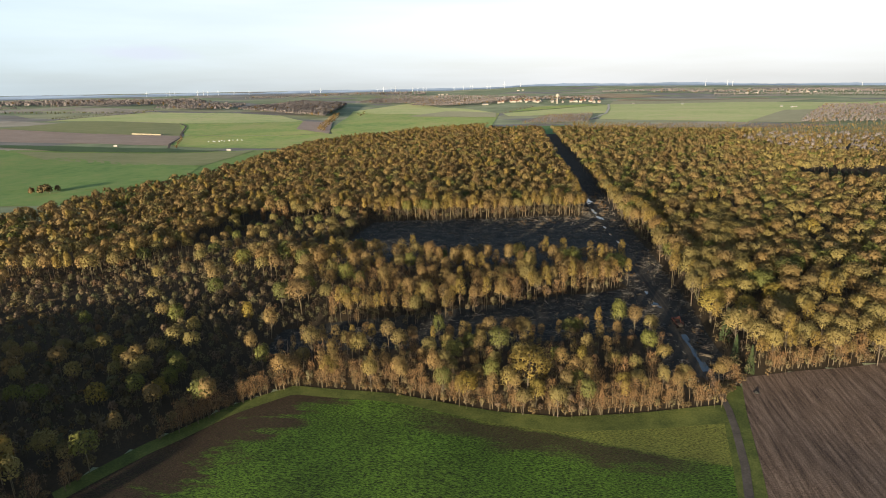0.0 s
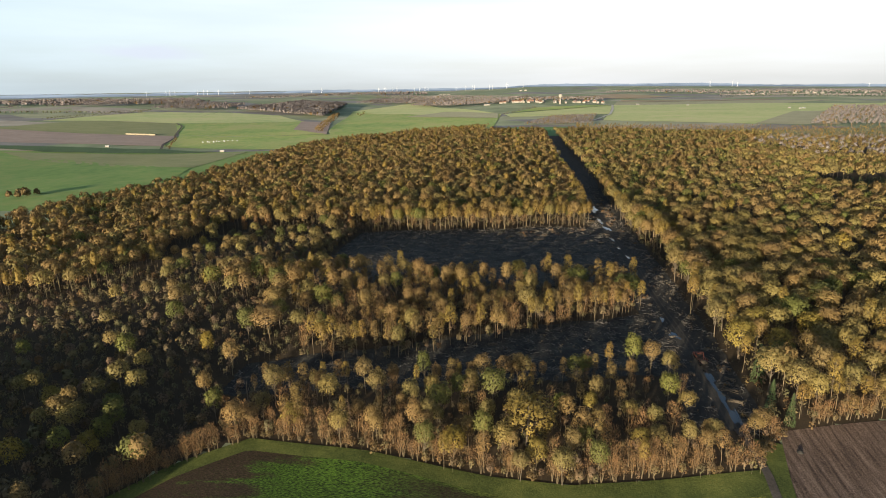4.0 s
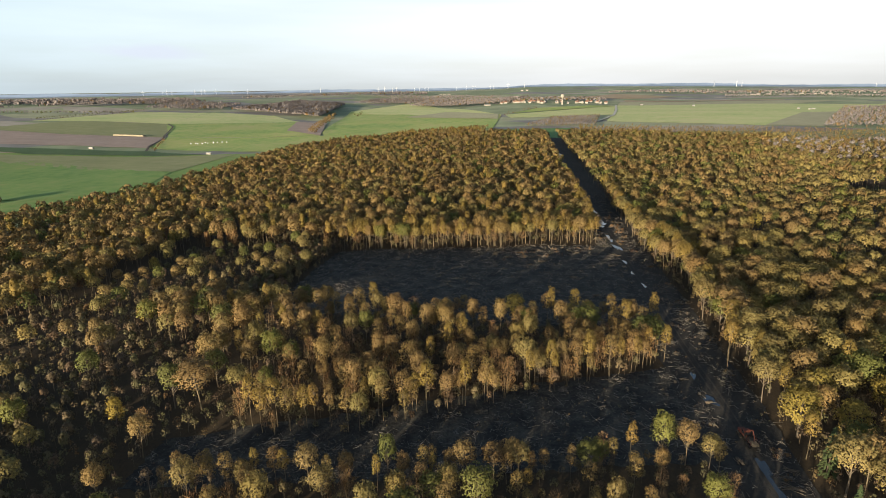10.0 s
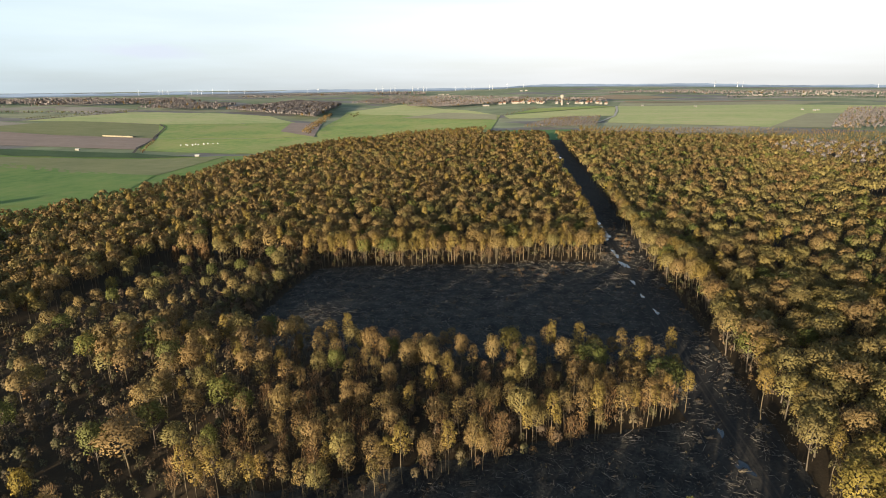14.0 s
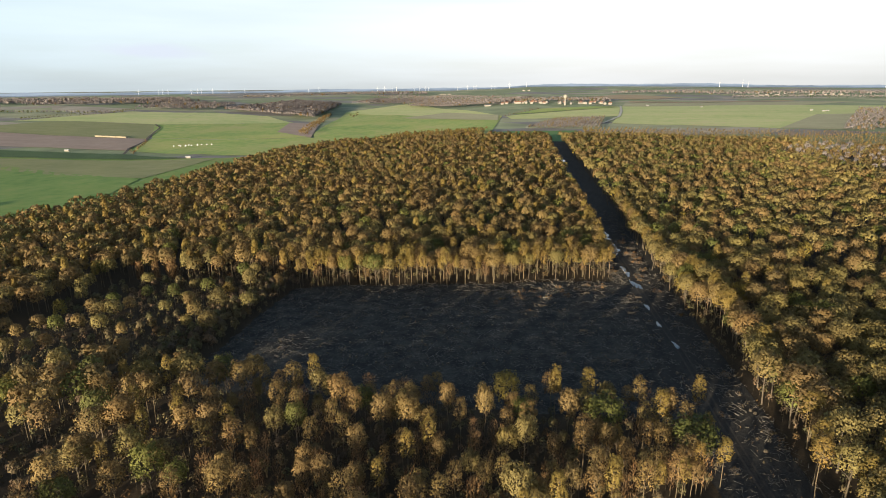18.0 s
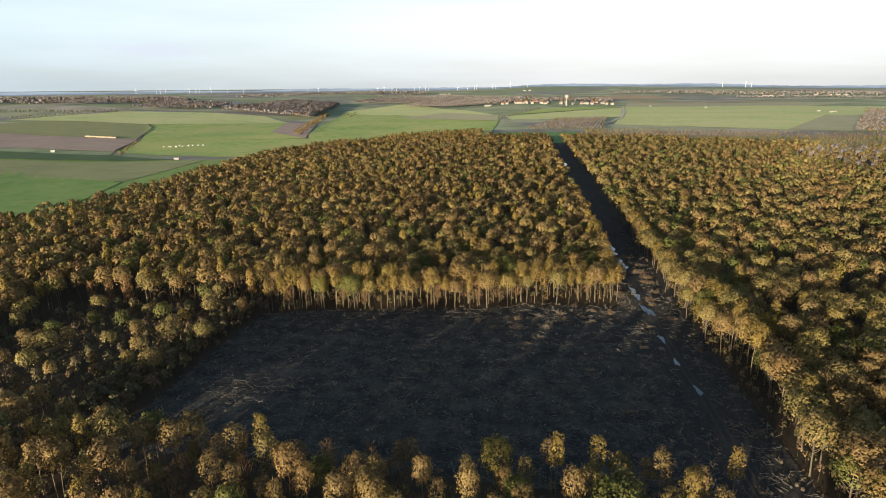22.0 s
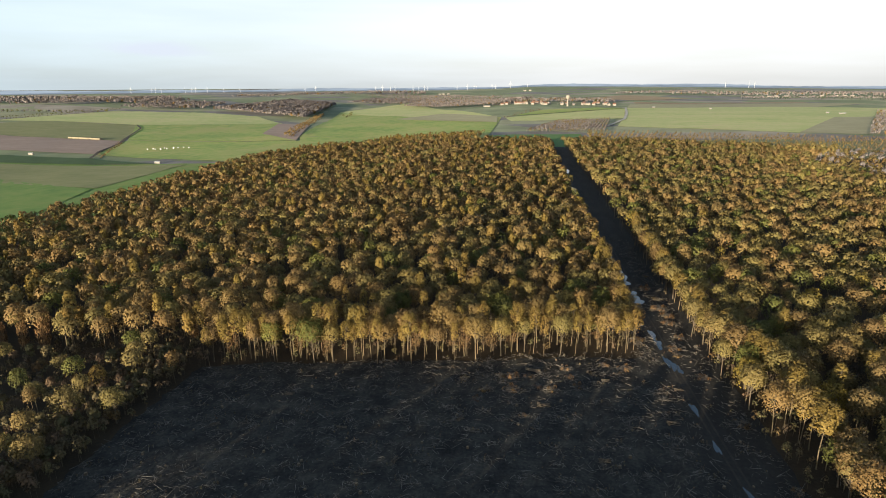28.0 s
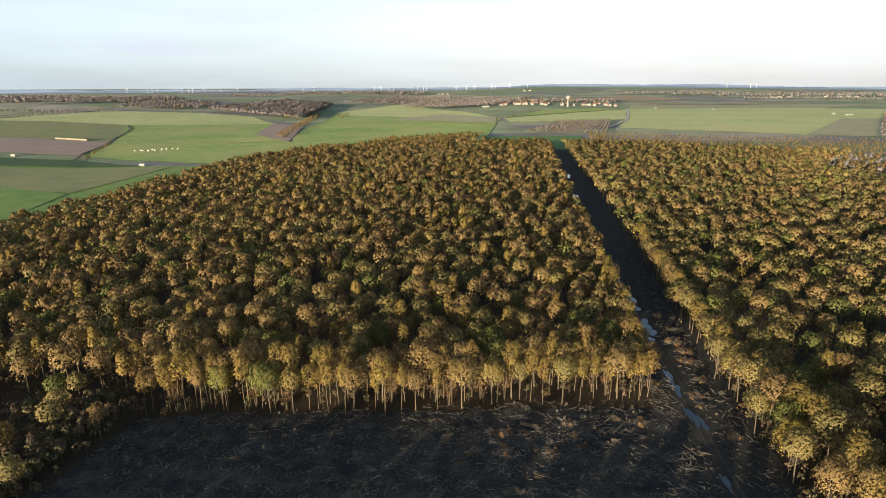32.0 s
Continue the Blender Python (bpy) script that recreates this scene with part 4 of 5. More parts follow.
def puddle(x, y, a, b, turn, seed):
    """A thin sheet of standing water with an uneven shore."""
    r = np.random.RandomState(seed)
    n = 22
    ang = np.arange(n) * 2 * math.pi / n
    k = 1 + 0.25 * np.sin(ang * 3 + r.uniform(0, 6)) + 0.15 * np.sin(ang * 5 + r.uniform(0, 6))
    px, py = a * k * np.cos(ang), b * k * np.sin(ang)
    c, s = math.cos(radians(turn)), math.sin(radians(turn))
    X, Y = x + px * c - py * s, y + px * s + py * c
    X2, Y2 = x + (X - x) * 0.55, y + (Y - y) * 0.55
    v = np.concatenate([np.stack([X, Y, height(X, Y) + 0.24], 1), np.stack([X2, Y2, height(X2, Y2) + 0.25], 1), [[x, y, float(height(x, y)) + 0.25]]])
    f = [(i, (i + 1) % n, n + (i + 1) % n, n + i) for i in range(n)] + [(n + i, n + (i + 1) % n, 2 * n) for i in range(n)]
    tagged(new("puddle", mesh_from("puddle", v, f, M["water"])), "sky-reflecting puddle in the muddy ride", "puddle", kind="structure")


for i, (x, y, a, b, t) in enumerate(((41.5, 566, 1.4, 6, 2), (41, 556, 1.8, 5, 5), (43.5, 537, 1.5, 4.5, -8), (44.5, 529, 1.8, 4.5, -6), (43.5, 520, 1.0, 3, 0), (44.6, 487, 0.8, 5, 3), (45.5, 478, 0.9, 4, 2), (46, 463, 0.7, 3.5, 6), (47.6, 460, 0.8, 3.6, 4), (49.4, 457, 0.6, 3, 4), (48.5, 430, 0.7, 3, 8),
                                      (50, 409, 0.6, 2.5, 5), (53, 388, 0.6, 3, 8), (57, 275, 1.2, 2.6, 20), (55, 291, 0.6, 2, 0), (63.2, 243, 1.0, 4, 4), (64, 233, 0.7, 5.5, 4), (64.6, 222, 0.7, 6, 3), (66.3, 218, 0.5, 6, 3), (38, 600, 1.2, 5, 2), (30, 690, 1.2, 6, 2), (22, 960, 2, 14, 3), (26, 830, 1.6, 10, 3))):
    puddle(x, y, a * 1.35, b * 1.15, t, 100 + i)

# pale trampled ruts along the ride
M["rut"] = soil_like("wet_rut", [(0.3, (0.035, 0.03, 0.026)), (0.6, (0.07, 0.06, 0.05)), (0.8, (0.11, 0.095, 0.08))], 0.3, 1.5, 0.8, 0.1, rough=0.9)
for dx in (-1.1, 1.1):
    strip("wheel_rut", [(63 + dx, 213), (62 + dx, 255), (58 + dx, 300), (54 + dx, 380), (48.5 + dx, 450), (44 + dx, 530), (40 + dx, 640)], 0.7, M["rut"], "wet wheel rut along the muddy ride", 0.22, 3.0)


def stick_arrays(xs, ys, lens, rads, rs, flat=0.25):
    """Many thin three-sided sticks in one array."""
    n = len(xs)
    a = rs.uniform(0, 2 * math.pi, n)
    tilt = rs.normal(0, flat, n)
    d = np.stack([np.cos(a) * np.cos(tilt), np.sin(a) * np.cos(tilt), np.abs(np.sin(tilt))], 1)
    t = np.cross(d, [0, 0, 1.0])
    t /= np.linalg.norm(t, axis=1)[:, None] + 1e-9
    b = np.cross(t, d)
    c = np.stack([xs, ys, height(xs, ys) + 0.18 + rads], 1)
    ring = [(math.cos(k), math.sin(k)) for k in (0.3, 2.4, 4.5)]
    v = np.stack([c + d * (e * lens)[:, None] * 0.5 * np.array([1, 1, 1]) + (np.array([0, 0, 1]) * (np.abs(np.sin(tilt)) * lens * 0.5)[:, None]) + (t * u + b * w) * (rads * (1.0 if e < 0 else 0.6))[:, None] for e in (-1, 1) for u, w in ring], 1).reshape(-1, 3)
    base = (np.arange(n) * 6)[:, None, None]
    f = (base + np.array([(0, 1, 4, 3), (1, 2, 5, 4), (2, 0, 3, 5)])[None]).reshape(-1, 4)
    return v, f


r = np.random.RandomState(90)
cx, cy = r.uniform(-135, 75, 150000), r.uniform(205, 640, 150000)
ok = open_ground(cx, cy)
cl = np.array([noise.noise((a / 6, b / 4, 0.3)) for a, b in zip(cx, cy)])
ok &= r.uniform(size=len(cx)) < 0.10 + 1.5 * np.clip(cl - 0.05, 0, 1)
ok &= ~((np.abs(cx - np.interp(cy, [213, 300, 450, 640], [63.5, 58, 48.5, 41])) < 2.6))
cx, cy = cx[ok], cy[ok]
n = len(cx)
v, f = stick_arrays(cx, cy, r.gamma(2.0, 0.55, n) + 0.4, r.uniform(0.03, 0.095, n), r)
tagged(new("brash", mesh_from("brash", v, f, M["brash"], False)), "pale cut branches strewn over the clearing", "branches", kind="stuff")
# low weeds and bramble among the brash
k = r.uniform(size=n) < 0.10
wood_stuff("bramble", "low bramble and weeds in the clearing", cx[k] + 1.0, cy[k] + 0.6, choose(r, k.sum(), {"scrub": 3, "shrub": 1, "bare": 1}), 18, 70, 0.15, 0.9)



def pile(x, y, turn, count, length, seed):
    r = np.random.RandomState(seed)
    root = tagged(new("log_pile"), "small pile of pale cut logs on the dark clearing floor", "log pile", "log piles")
    row, i, z = max(2, int(math.sqrt(count * 2))), 0, 0.2
    while i < count and row > 0:
        for j in range(row):
            if i >= count:
                break
            rad = r.uniform(0.06, 0.12)
            off = (j - row / 2) * 0.5 + r.uniform(-0.2, 0.2)
            l = length * r.uniform(0.8, 1.1)
            sk = r.uniform(-0.3, 0.3) * l
            v, f = tube([(-l / 2, off - sk, z + rad), (0, off, z + rad + 0.02), (l / 2, off + sk, z + rad)], [rad, rad * 0.93, rad * 0.85], 7)
            f = [tuple(q) for q in f] + [tuple(range(6, -1, -1)), tuple(range(14, 21))]
            part("log", mesh_from("log", v, f, M["log"]), root)
            i += 1
        row -= 1
        z += 0.2
    root.matrix_basis = pose(x, y, float(height(x, y)) + 0.05, 0, 0, turn)
    return root


PILES = [(-17, 259, 30, 12, 4.0), (-40, 389, 70, 7, 3.0), (1, 425, 10, 8, 4.5), (55, 251, 80, 12, 3.2), (68, 229, -20, 10, 5.0), (56, 274, 40, 8, 3.0), (-60, 402, 15, 6, 3.0), (18, 398, -10, 7, 3.5), (-25, 412, 50, 7, 3.0), (-84, 418, 0, 6, 3.0), (28, 372, 20, 8, 3.5),
         (-12, 372, 100, 6, 3.0), (40, 420, 15, 9, 4.0), (-100, 398, 35, 6, 3.0), (6, 352, 60, 6, 3.0), (57, 245, 85, 10, 3.0), (-3, 448, 0, 12, 5.0), (46, 442, 10, 7, 3.2), (22, 444, 5, 6, 3.4), (30, 264, 20, 7, 3.2), (-70, 228, 10, 8, 3.4), (68, 236, -15, 9, 5.0), (70, 243, -25, 6, 4.0), (54, 262, 75, 8, 3.0), (51, 288, 20, 6, 3.0)]
for i, (x, y, t, c, l) in enumerate(PILES):
    pile(x, y, t, c, l, 300 + i)

stump = None
r = np.random.RandomState(55)
made = 0
while made < 120:
    x, y = r.uniform(-124, 70), r.uniform(215, 466)
    if not open_ground(np.array([x]), np.array([y]))[0] or abs(x - np.interp(y, [213, 300, 450], [63.5, 58, 48.5])) < 2.5:
        continue
    if stump is None:
        stump = tagged(new("tree_stump"), "fresh-cut tree stump with a pale face", "stump", "stumps in the clearing")
        part("bark", mesh_from("bark", *lathe([(0.48, -0.3), (0.36, 0.1), (0.31, 0.42)], 10), M["dark_bark"]), stump)
        part("cut_face", mesh_from("cut_face", *lathe([(0.30, 0.40), (0.29, 0.435)], 10), M["cut_face"], False), stump)
        ob = stump
    else:
        ob = copy_thing(stump, Matrix.Identity(4))
    ob.matrix_basis = pose(x, y, float(height(x, y)) + 0.12, 0, 0, r.uniform(0, 360)) @ Matrix.Scale(r.uniform(0.8, 1.5), 4)
    made += 1

# heaps of brushwood and clumps of cut poles
heaps = {}


def brush_heap(x, y, size, turn, leafy, variant):
    key = (leafy, variant)
    if key not in heaps:
        r = np.random.RandomState(700 + variant * 3 + leafy)
        root = tagged(new("brush_heap"), "low heap of russet brushwood at the clearing edge" if leafy else "tangle of pale cut branches on the clearing floor", "brushwood", "leafy brush heaps" if leafy else "branch tangles")
        n = 90 if leafy else 46
        px, py = r.normal(0, 1.3, n), r.normal(0, 0.7, n) + r.choice([-0.8, 0.0, 0.9], n)
        pz = 0.1 + (0.8 if leafy else 0.35) * r.uniform(0.1, 1.0, n) * np.exp(-(px ** 2 + py ** 2) / 3)
        main = r.uniform(-0.5, 0.5)
        da = main + r.normal(0, 0.7, n)
        d = np.stack([np.cos(da), np.sin(da), r.normal(0.1, 0.25, n)], 1)
        d /= np.linalg.norm(d, axis=1)[:, None]
        t = np.cross(d, [0, 0, 1.0])
        b = np.cross(t, d)
        l, w = r.uniform(0.5, 1.5, (n, 1)), r.uniform(0.025, 0.055, (n, 1))
        c = np.stack([px, py, pz], 1)
        v = np.stack([c + e * d * l + (t * math.cos(k) + b * math.sin(k)) * w * (1 if e < 0 else 0.5) for e in (-1, 1) for k in (0.3, 2.4, 4.5)], 1).reshape(-1, 3)
        f = ((np.arange(n) * 6)[:, None, None] + np.array([(0, 1, 4, 3), (1, 2, 5, 4), (2, 0, 3, 5)])[None]).reshape(-1, 4)
        part("brushwood", mesh_from("brushwood", v, f, M["brash"], False), root)
        if leafy:
            lv, lf, ln = tri_clumps(r, [((r.uniform(-2.0, 2.0), r.uniform(-1.5, 1.5), r.uniform(0, 0.3)), (r.uniform(0.4, 1.0), r.uniform(0.4, 0.9), r.uniform(0.4, 1.1))) for _ in range(6)], 260, 0.17, 1.1, -0.05)
            part("dead_leaves", leaf_mesh("dead_leaves", lv, lf, M["shrub" if variant % 2 else "bare"], 0.0, ln), root)
        heaps[key] = root
        ob = root
    else:
        ob = copy_thing(heaps[key], Matrix.Identity(4))
    ob.matrix_basis = pose(x, y, float(height(x, y)) + 0.08, 0, 0, turn) @ Matrix.Scale(size, 4)


LEAFY = [(-17, 436, 1.4), (-12, 430, 1.2), (-8, 440, 1.5), (-3, 446, 1.1), (8, 452, 1.5), (12, 446, 1.1), (18, 452, 1.2), (-1, 432, 1.0), (-22, 424, 1.0), (28, 460, 1.1), (3, 436, 1.2), (14, 437, 1.0), (-28, 440, 1.0), (-6, 420, 1.0), (22, 458, 1.0), (-14, 444, 1.1),
         (53, 500, 1.6), (54, 512, 1.5), (54, 522, 1.8), (54, 535, 1.6), (53, 486, 1.4), (53, 474, 1.3), (52, 550, 1.5), (53, 465, 1.2), (52, 565, 1.4), (56, 455, 1.2), (37, 474, 1.0), (38, 484, 1.3), (36, 500, 1.4), (37, 520, 1.3), (35, 540, 1.3), (51, 312, 1.1), (51, 322, 1.2), (56, 335, 1.0), (70, 236, 1.2), (69, 248, 1.0), (71, 225, 1.2), (54, 345, 1.0), (68, 262, 1.1), (67, 300, 1.2), (68, 330, 1.0), (66, 365, 1.2), (67, 395, 1.1), (62, 425, 1.2)]
r = np.random.RandomState(66)
for x, y, s in LEAFY:
    brush_heap(x + r.uniform(-2.5, 2.5), y + r.uniform(-5, 5), s * r.uniform(0.6, 1.1), r.uniform(0, 360), 1, r.randint(0, 3))
made = 0
while made < 110:
    x, y = r.uniform(-124, 46), r.uniform(212, 462)
    if not open_ground(np.array([x]), np.array([y]))[0]:
        continue
    brush_heap(x, y, r.uniform(0.4, 0.8), r.uniform(0, 360), 0, r.randint(0, 3))
    made += 1

# bare snag among the front trees
sv, sf = joined([tube([(0, 0, -0.5), (0.1, 0, 5), (0.3, 0.1, 11)], [0.2, 0.14, 0.04], 6), tube([(0.1, 0, 5), (0.9, 0.3, 7), (1.3, 0.3, 8.5)], [0.08, 0.05, 0.02], 4), tube([(0.2, 0, 7), (-0.7, 0.2, 8.6), (-0.9, 0.3, 10)], [0.07, 0.05, 0.02], 4)])
snag = tagged(new("dead_tree", mesh_from("dead_tree", sv, sf, M["log"])), "grey leafless dead tree at the front of the wood", "tree")
snag.matrix_basis = pose(-98, 206, float(height(-98, 206)), 0, 0, 0)


# ---- forestry machine parked in the ride ----
def machine(x, y, turn):
    for name, col, rough, metal in (("machine_red", (0.13, 0.045, 0.032), 0.6, 0.0), ("machine_dark", (0.03, 0.03, 0.032), 0.6, 0.2), ("tyre_rubber", (0.02, 0.02, 0.02), 0.9, 0.0), ("cab_glass", (0.03, 0.04, 0.05), 0.08, 0.0)):
        m, nt, bsdf = node_material(name, rough)
        n = noise_node(nt, 2.5, 5)
        rr = ramp(nt, [(0.3, tuple(c * 0.4 for c in col)), (0.7, tuple(min(1, c * 1.2) for c in col))])
        nt.links.new(n.outputs["Fac"], rr.inputs[0])
        nt.links.new(rr.outputs[0], bsdf.inputs["Base Color"])
        bsdf.inputs["Metallic"].default_value = metal
        M[name] = m

    def bev(b, w=0.08):
        bm = bmesh.new()
        vs = [bm.verts.new(c) for c in b[0]]
        for q in b[1]:
            bm.faces.new([vs[i] for i in q])
        bmesh.ops.recalc_face_normals(bm, faces=bm.faces)
        bmesh.ops.bevel(bm, geom=bm.edges[:], offset=w, segments=2, affect="EDGES")
        me = bpy.data.meshes.new("piece")
        bm.to_mesh(me)
        bm.free()
        return me

    root = tagged(new("forwarder"), "red forestry forwarder parked on the muddy ride", "forestry machine")

    def add(name, me, mat, parent=root, label=""):
        me.materials.append(M[mat])
        return part(name, me, parent, label)

    add("engine_hood", bev(box(2.6, 0, 1.75, 2.2, 1.9, 1.1)), "machine_red")
    cab = add("cab", bev(box(0.7, 0, 2.3, 1.5, 1.9, 1.9)), "machine_red")
    add("windscreen", bev(box(1.47, 0, 2.6, 0.06, 1.6, 0.9), 0.01), "cab_glass", cab)
    add("side_window", bev(box(0.7, -0.97, 2.6, 1.1, 0.06, 0.9), 0.01), "cab_glass", cab)
    add("side_window", bev(box(0.7, 0.97, 2.6, 1.1, 0.06, 0.9), 0.01), "cab_glass", cab)
    add("chassis", bev(box(-0.8, 0, 1.0, 8.4, 1.0, 0.45)), "machine_dark")
    add("headboard", bev(box(-0.6, 0, 2.1, 0.15, 2.3, 1.8), 0.03), "machine_dark")
    for sx in (-1.6, -3.0, -4.4):
        for sy in (-1, 1):
            add("bunk_post", bev(box(sx, sy * 1.15, 2.0, 0.14, 0.14, 1.8), 0.02), "machine_red")
    for k in range(9):
        lv, lf = tube([(-5.2, -0.8 + (k % 5) * 0.4, 1.45 + (k // 5) * 0.36), (-0.8, -0.8 + (k % 5) * 0.4, 1.45 + (k // 5) * 0.36)], [0.17, 0.15], 8)
        part("loaded_log", mesh_from("loaded_log", lv, [tuple(q) for q in lf] + [tuple(range(7, -1, -1)), tuple(range(8, 16))], M["log"]), root)
    bv, bf = joined([tube([(-0.3, 0, 2.2), (-0.3, 0, 3.8)], [0.18, 0.16], 8), tube([(-0.3, 0, 3.8), (-2.6, 0, 5.0)], [0.15, 0.13], 6), tube([(-2.6, 0, 5.0), (-4.2, 0.2, 3.6)], [0.12, 0.09], 6), tube([(-4.2, 0.2, 3.6), (-4.2, 0.2, 2.6)], [0.12, 0.2], 6)])
    part("crane", mesh_from("crane", bv, bf, M["machine_red"]), root)
    for sx in (3.0, 1.6, -2.6, -4.0):
        for sy in (-1, 1):
            wv, wf = lathe([(0.30, -0.3), (0.62, -0.3), (0.70, -0.2), (0.70, 0.2), (0.62, 0.3), (0.30, 0.3)], 18)
            wv = np.stack([wv[:, 0] + sx, wv[:, 2] + sy * 1.1, wv[:, 1] + 0.7], 1)
            wheel = part("wheel", mesh_from("wheel", wv, wf, M["tyre_rubber"]), root)
            hv, hf = lathe([(0.3, -0.22), (0.28, 0.22), (0.1, 0.24)], 12)
            hv = np.stack([hv[:, 0] + sx, hv[:, 2] * 1.1 + sy * 1.1, hv[:, 1] + 0.7], 1)
            part("rim", mesh_from("rim", hv, hf, M["machine_red"]), wheel)
    root.matrix_basis = pose(x, y, float(height(x, y)) + 0.16, 0, 0, turn)


# small earth heap at the corner of the ploughed field
def heap(x, y, rad, h, mat, label):
    n, rr = 16, np.random.RandomState(4)
    v = [(0, 0, h)]
    for k, (q, z) in enumerate(((0.4, 0.75), (0.75, 0.3), (1.05, -0.1))):
        v += [(rad * q * math.cos(a) * rr.uniform(0.85, 1.15), rad * q * math.sin(a) * rr.uniform(0.85, 1.15), h * z * rr.uniform(0.8, 1.2)) for a in np.arange(n) * 2 * math.pi / n]
    f = [(0, 1 + i, 1 + (i + 1) % n) for i in range(n)] + [(1 + k * n + i, 1 + (k + 1) * n + i, 1 + (k + 1) * n + (i + 1) % n, 1 + k * n + (i + 1) % n) for k in range(2) for i in range(n)]
    ob = tagged(new("earth_heap", mesh_from("earth_heap", np.array(v), f, M[mat])), label, "earth heap")
    ob.matrix_basis = pose(x, y, float(height(x, y)) + 0.1, 0, 0, 0)


heap(79, 204, 1.0, 0.7, "mud", "small dark earth heap on the ploughed field")
machine(62, 255, 100)
# ---- open country beyond the wood ----
M["pasture"] = soil_like("pasture", [(0.34, (0.17, 0.28, 0.075)), (0.46, (0.27, 0.36, 0.10)), (0.56, (0.37, 0.39, 0.13)), (0.68, (0.40, 0.36, 0.16))], 0.005, 0.06, 0.3, 0.3)
M["pasture_pale"] = soil_like("pale_pasture", [(0.34, (0.33, 0.42, 0.16)), (0.46, (0.44, 0.48, 0.20)), (0.56, (0.51, 0.51, 0.24)), (0.68, (0.54, 0.46, 0.26))], 0.004, 0.06, 0.3, 0.3, (1, 3, 1), 15)
M["stubble"] = soil_like("stubble", [(0.3, (0.30, 0.29, 0.18)), (0.5, (0.36, 0.34, 0.21)), (0.7, (0.43, 0.40, 0.25))], 0.015, 0.08, 0.3, 0.3, (1, 3, 1), 15)
M["tilled"] = soil_like("tilled_soil", [(0.3, (0.26, 0.195, 0.165)), (0.5, (0.32, 0.245, 0.205)), (0.7, (0.38, 0.295, 0.25))], 0.012, 0.08, 0.3, 0.3, (1, 3, 1), 15)
M["meadow"] = soil_like("meadow", [(0.3, (0.08, 0.17, 0.05)), (0.5, (0.11, 0.22, 0.065)), (0.7, (0.14, 0.26, 0.08))], 0.02, 0.1, 0.3, 0.3)
# deep green that paints a hill's shadow across the valley fields
M["meadow_shadow"] = soil_like("shadowed_green", [(0.3, (0.05, 0.09, 0.035)), (0.5, (0.065, 0.115, 0.045)), (0.7, (0.08, 0.14, 0.055))], 0.02, 0.1, 0.3, 0.3)
# pasture greens lowered so the colour carries the valley floor's shade
M["shade_crop"] = soil_like("shaded_pasture", [(0.34, (0.10, 0.20, 0.045)), (0.47, (0.16, 0.26, 0.065)), (0.58, (0.22, 0.27, 0.08)), (0.68, (0.25, 0.23, 0.09))], 0.005, 0.06, 0.3, 0.3)
M["olive"] = soil_like("olive_stubble", [(0.3, (0.19, 0.21, 0.085)), (0.5, (0.235, 0.245, 0.11)), (0.7, (0.29, 0.28, 0.14))], 0.014, 0.06, 0.3, 0.3, (1, 3, 1), 15)
M["peach"] = soil_like("pale_stubble", [(0.3, (0.30, 0.22, 0.13)), (0.5, (0.36, 0.27, 0.17)), (0.7, (0.42, 0.32, 0.2))], 0.012, 0.06, 0.3, 0.3)
M["road"] = soil_like("pale_road", [(0.3, (0.40, 0.38, 0.33)), (0.7, (0.52, 0.5, 0.45))], 0.05, 0.4, 0.1, 0.05)
M["white_wall"] = soil_like("pale_render", [(0.3, (0.24, 0.22, 0.19)), (0.7, (0.34, 0.315, 0.275))], 0.3, 1.5, 0.1, 0.02)
M["tile_roof"] = soil_like("roof_tiles", [(0.3, (0.16, 0.085, 0.06)), (0.7, (0.26, 0.14, 0.10))], 0.5, 2.5, 0.4, 0.05)
M["slate_roof"] = soil_like("slate", [(0.3, (0.10, 0.105, 0.115)), (0.7, (0.17, 0.175, 0.185))], 0.5, 2.5, 0.3, 0.05, rough=0.6)
M["metal_roof"] = soil_like("pale_sheet_metal", [(0.3, (0.36, 0.37, 0.38)), (0.7, (0.52, 0.53, 0.54))], 0.3, 1.0, 0.1, 0.02, rough=0.5)
M["turbine"] = soil_like("turbine_white", [(0.3, (0.55, 0.56, 0.58)), (0.7, (0.64, 0.65, 0.67))], 0.1, 0.5, 0.05, 0.01, rough=0.5)
M["straw"] = soil_like("straw", [(0.3, (0.22, 0.19, 0.13)), (0.7, (0.32, 0.28, 0.20))], 0.4, 2.0, 0.5, 0.1)
M["drum_skin"] = soil_like("plain_white", [(0.3, (0.70, 0.70, 0.68)), (0.7, (0.82, 0.82, 0.80))], 0.5, 2.0, 0.1, 0.02, rough=0.4)

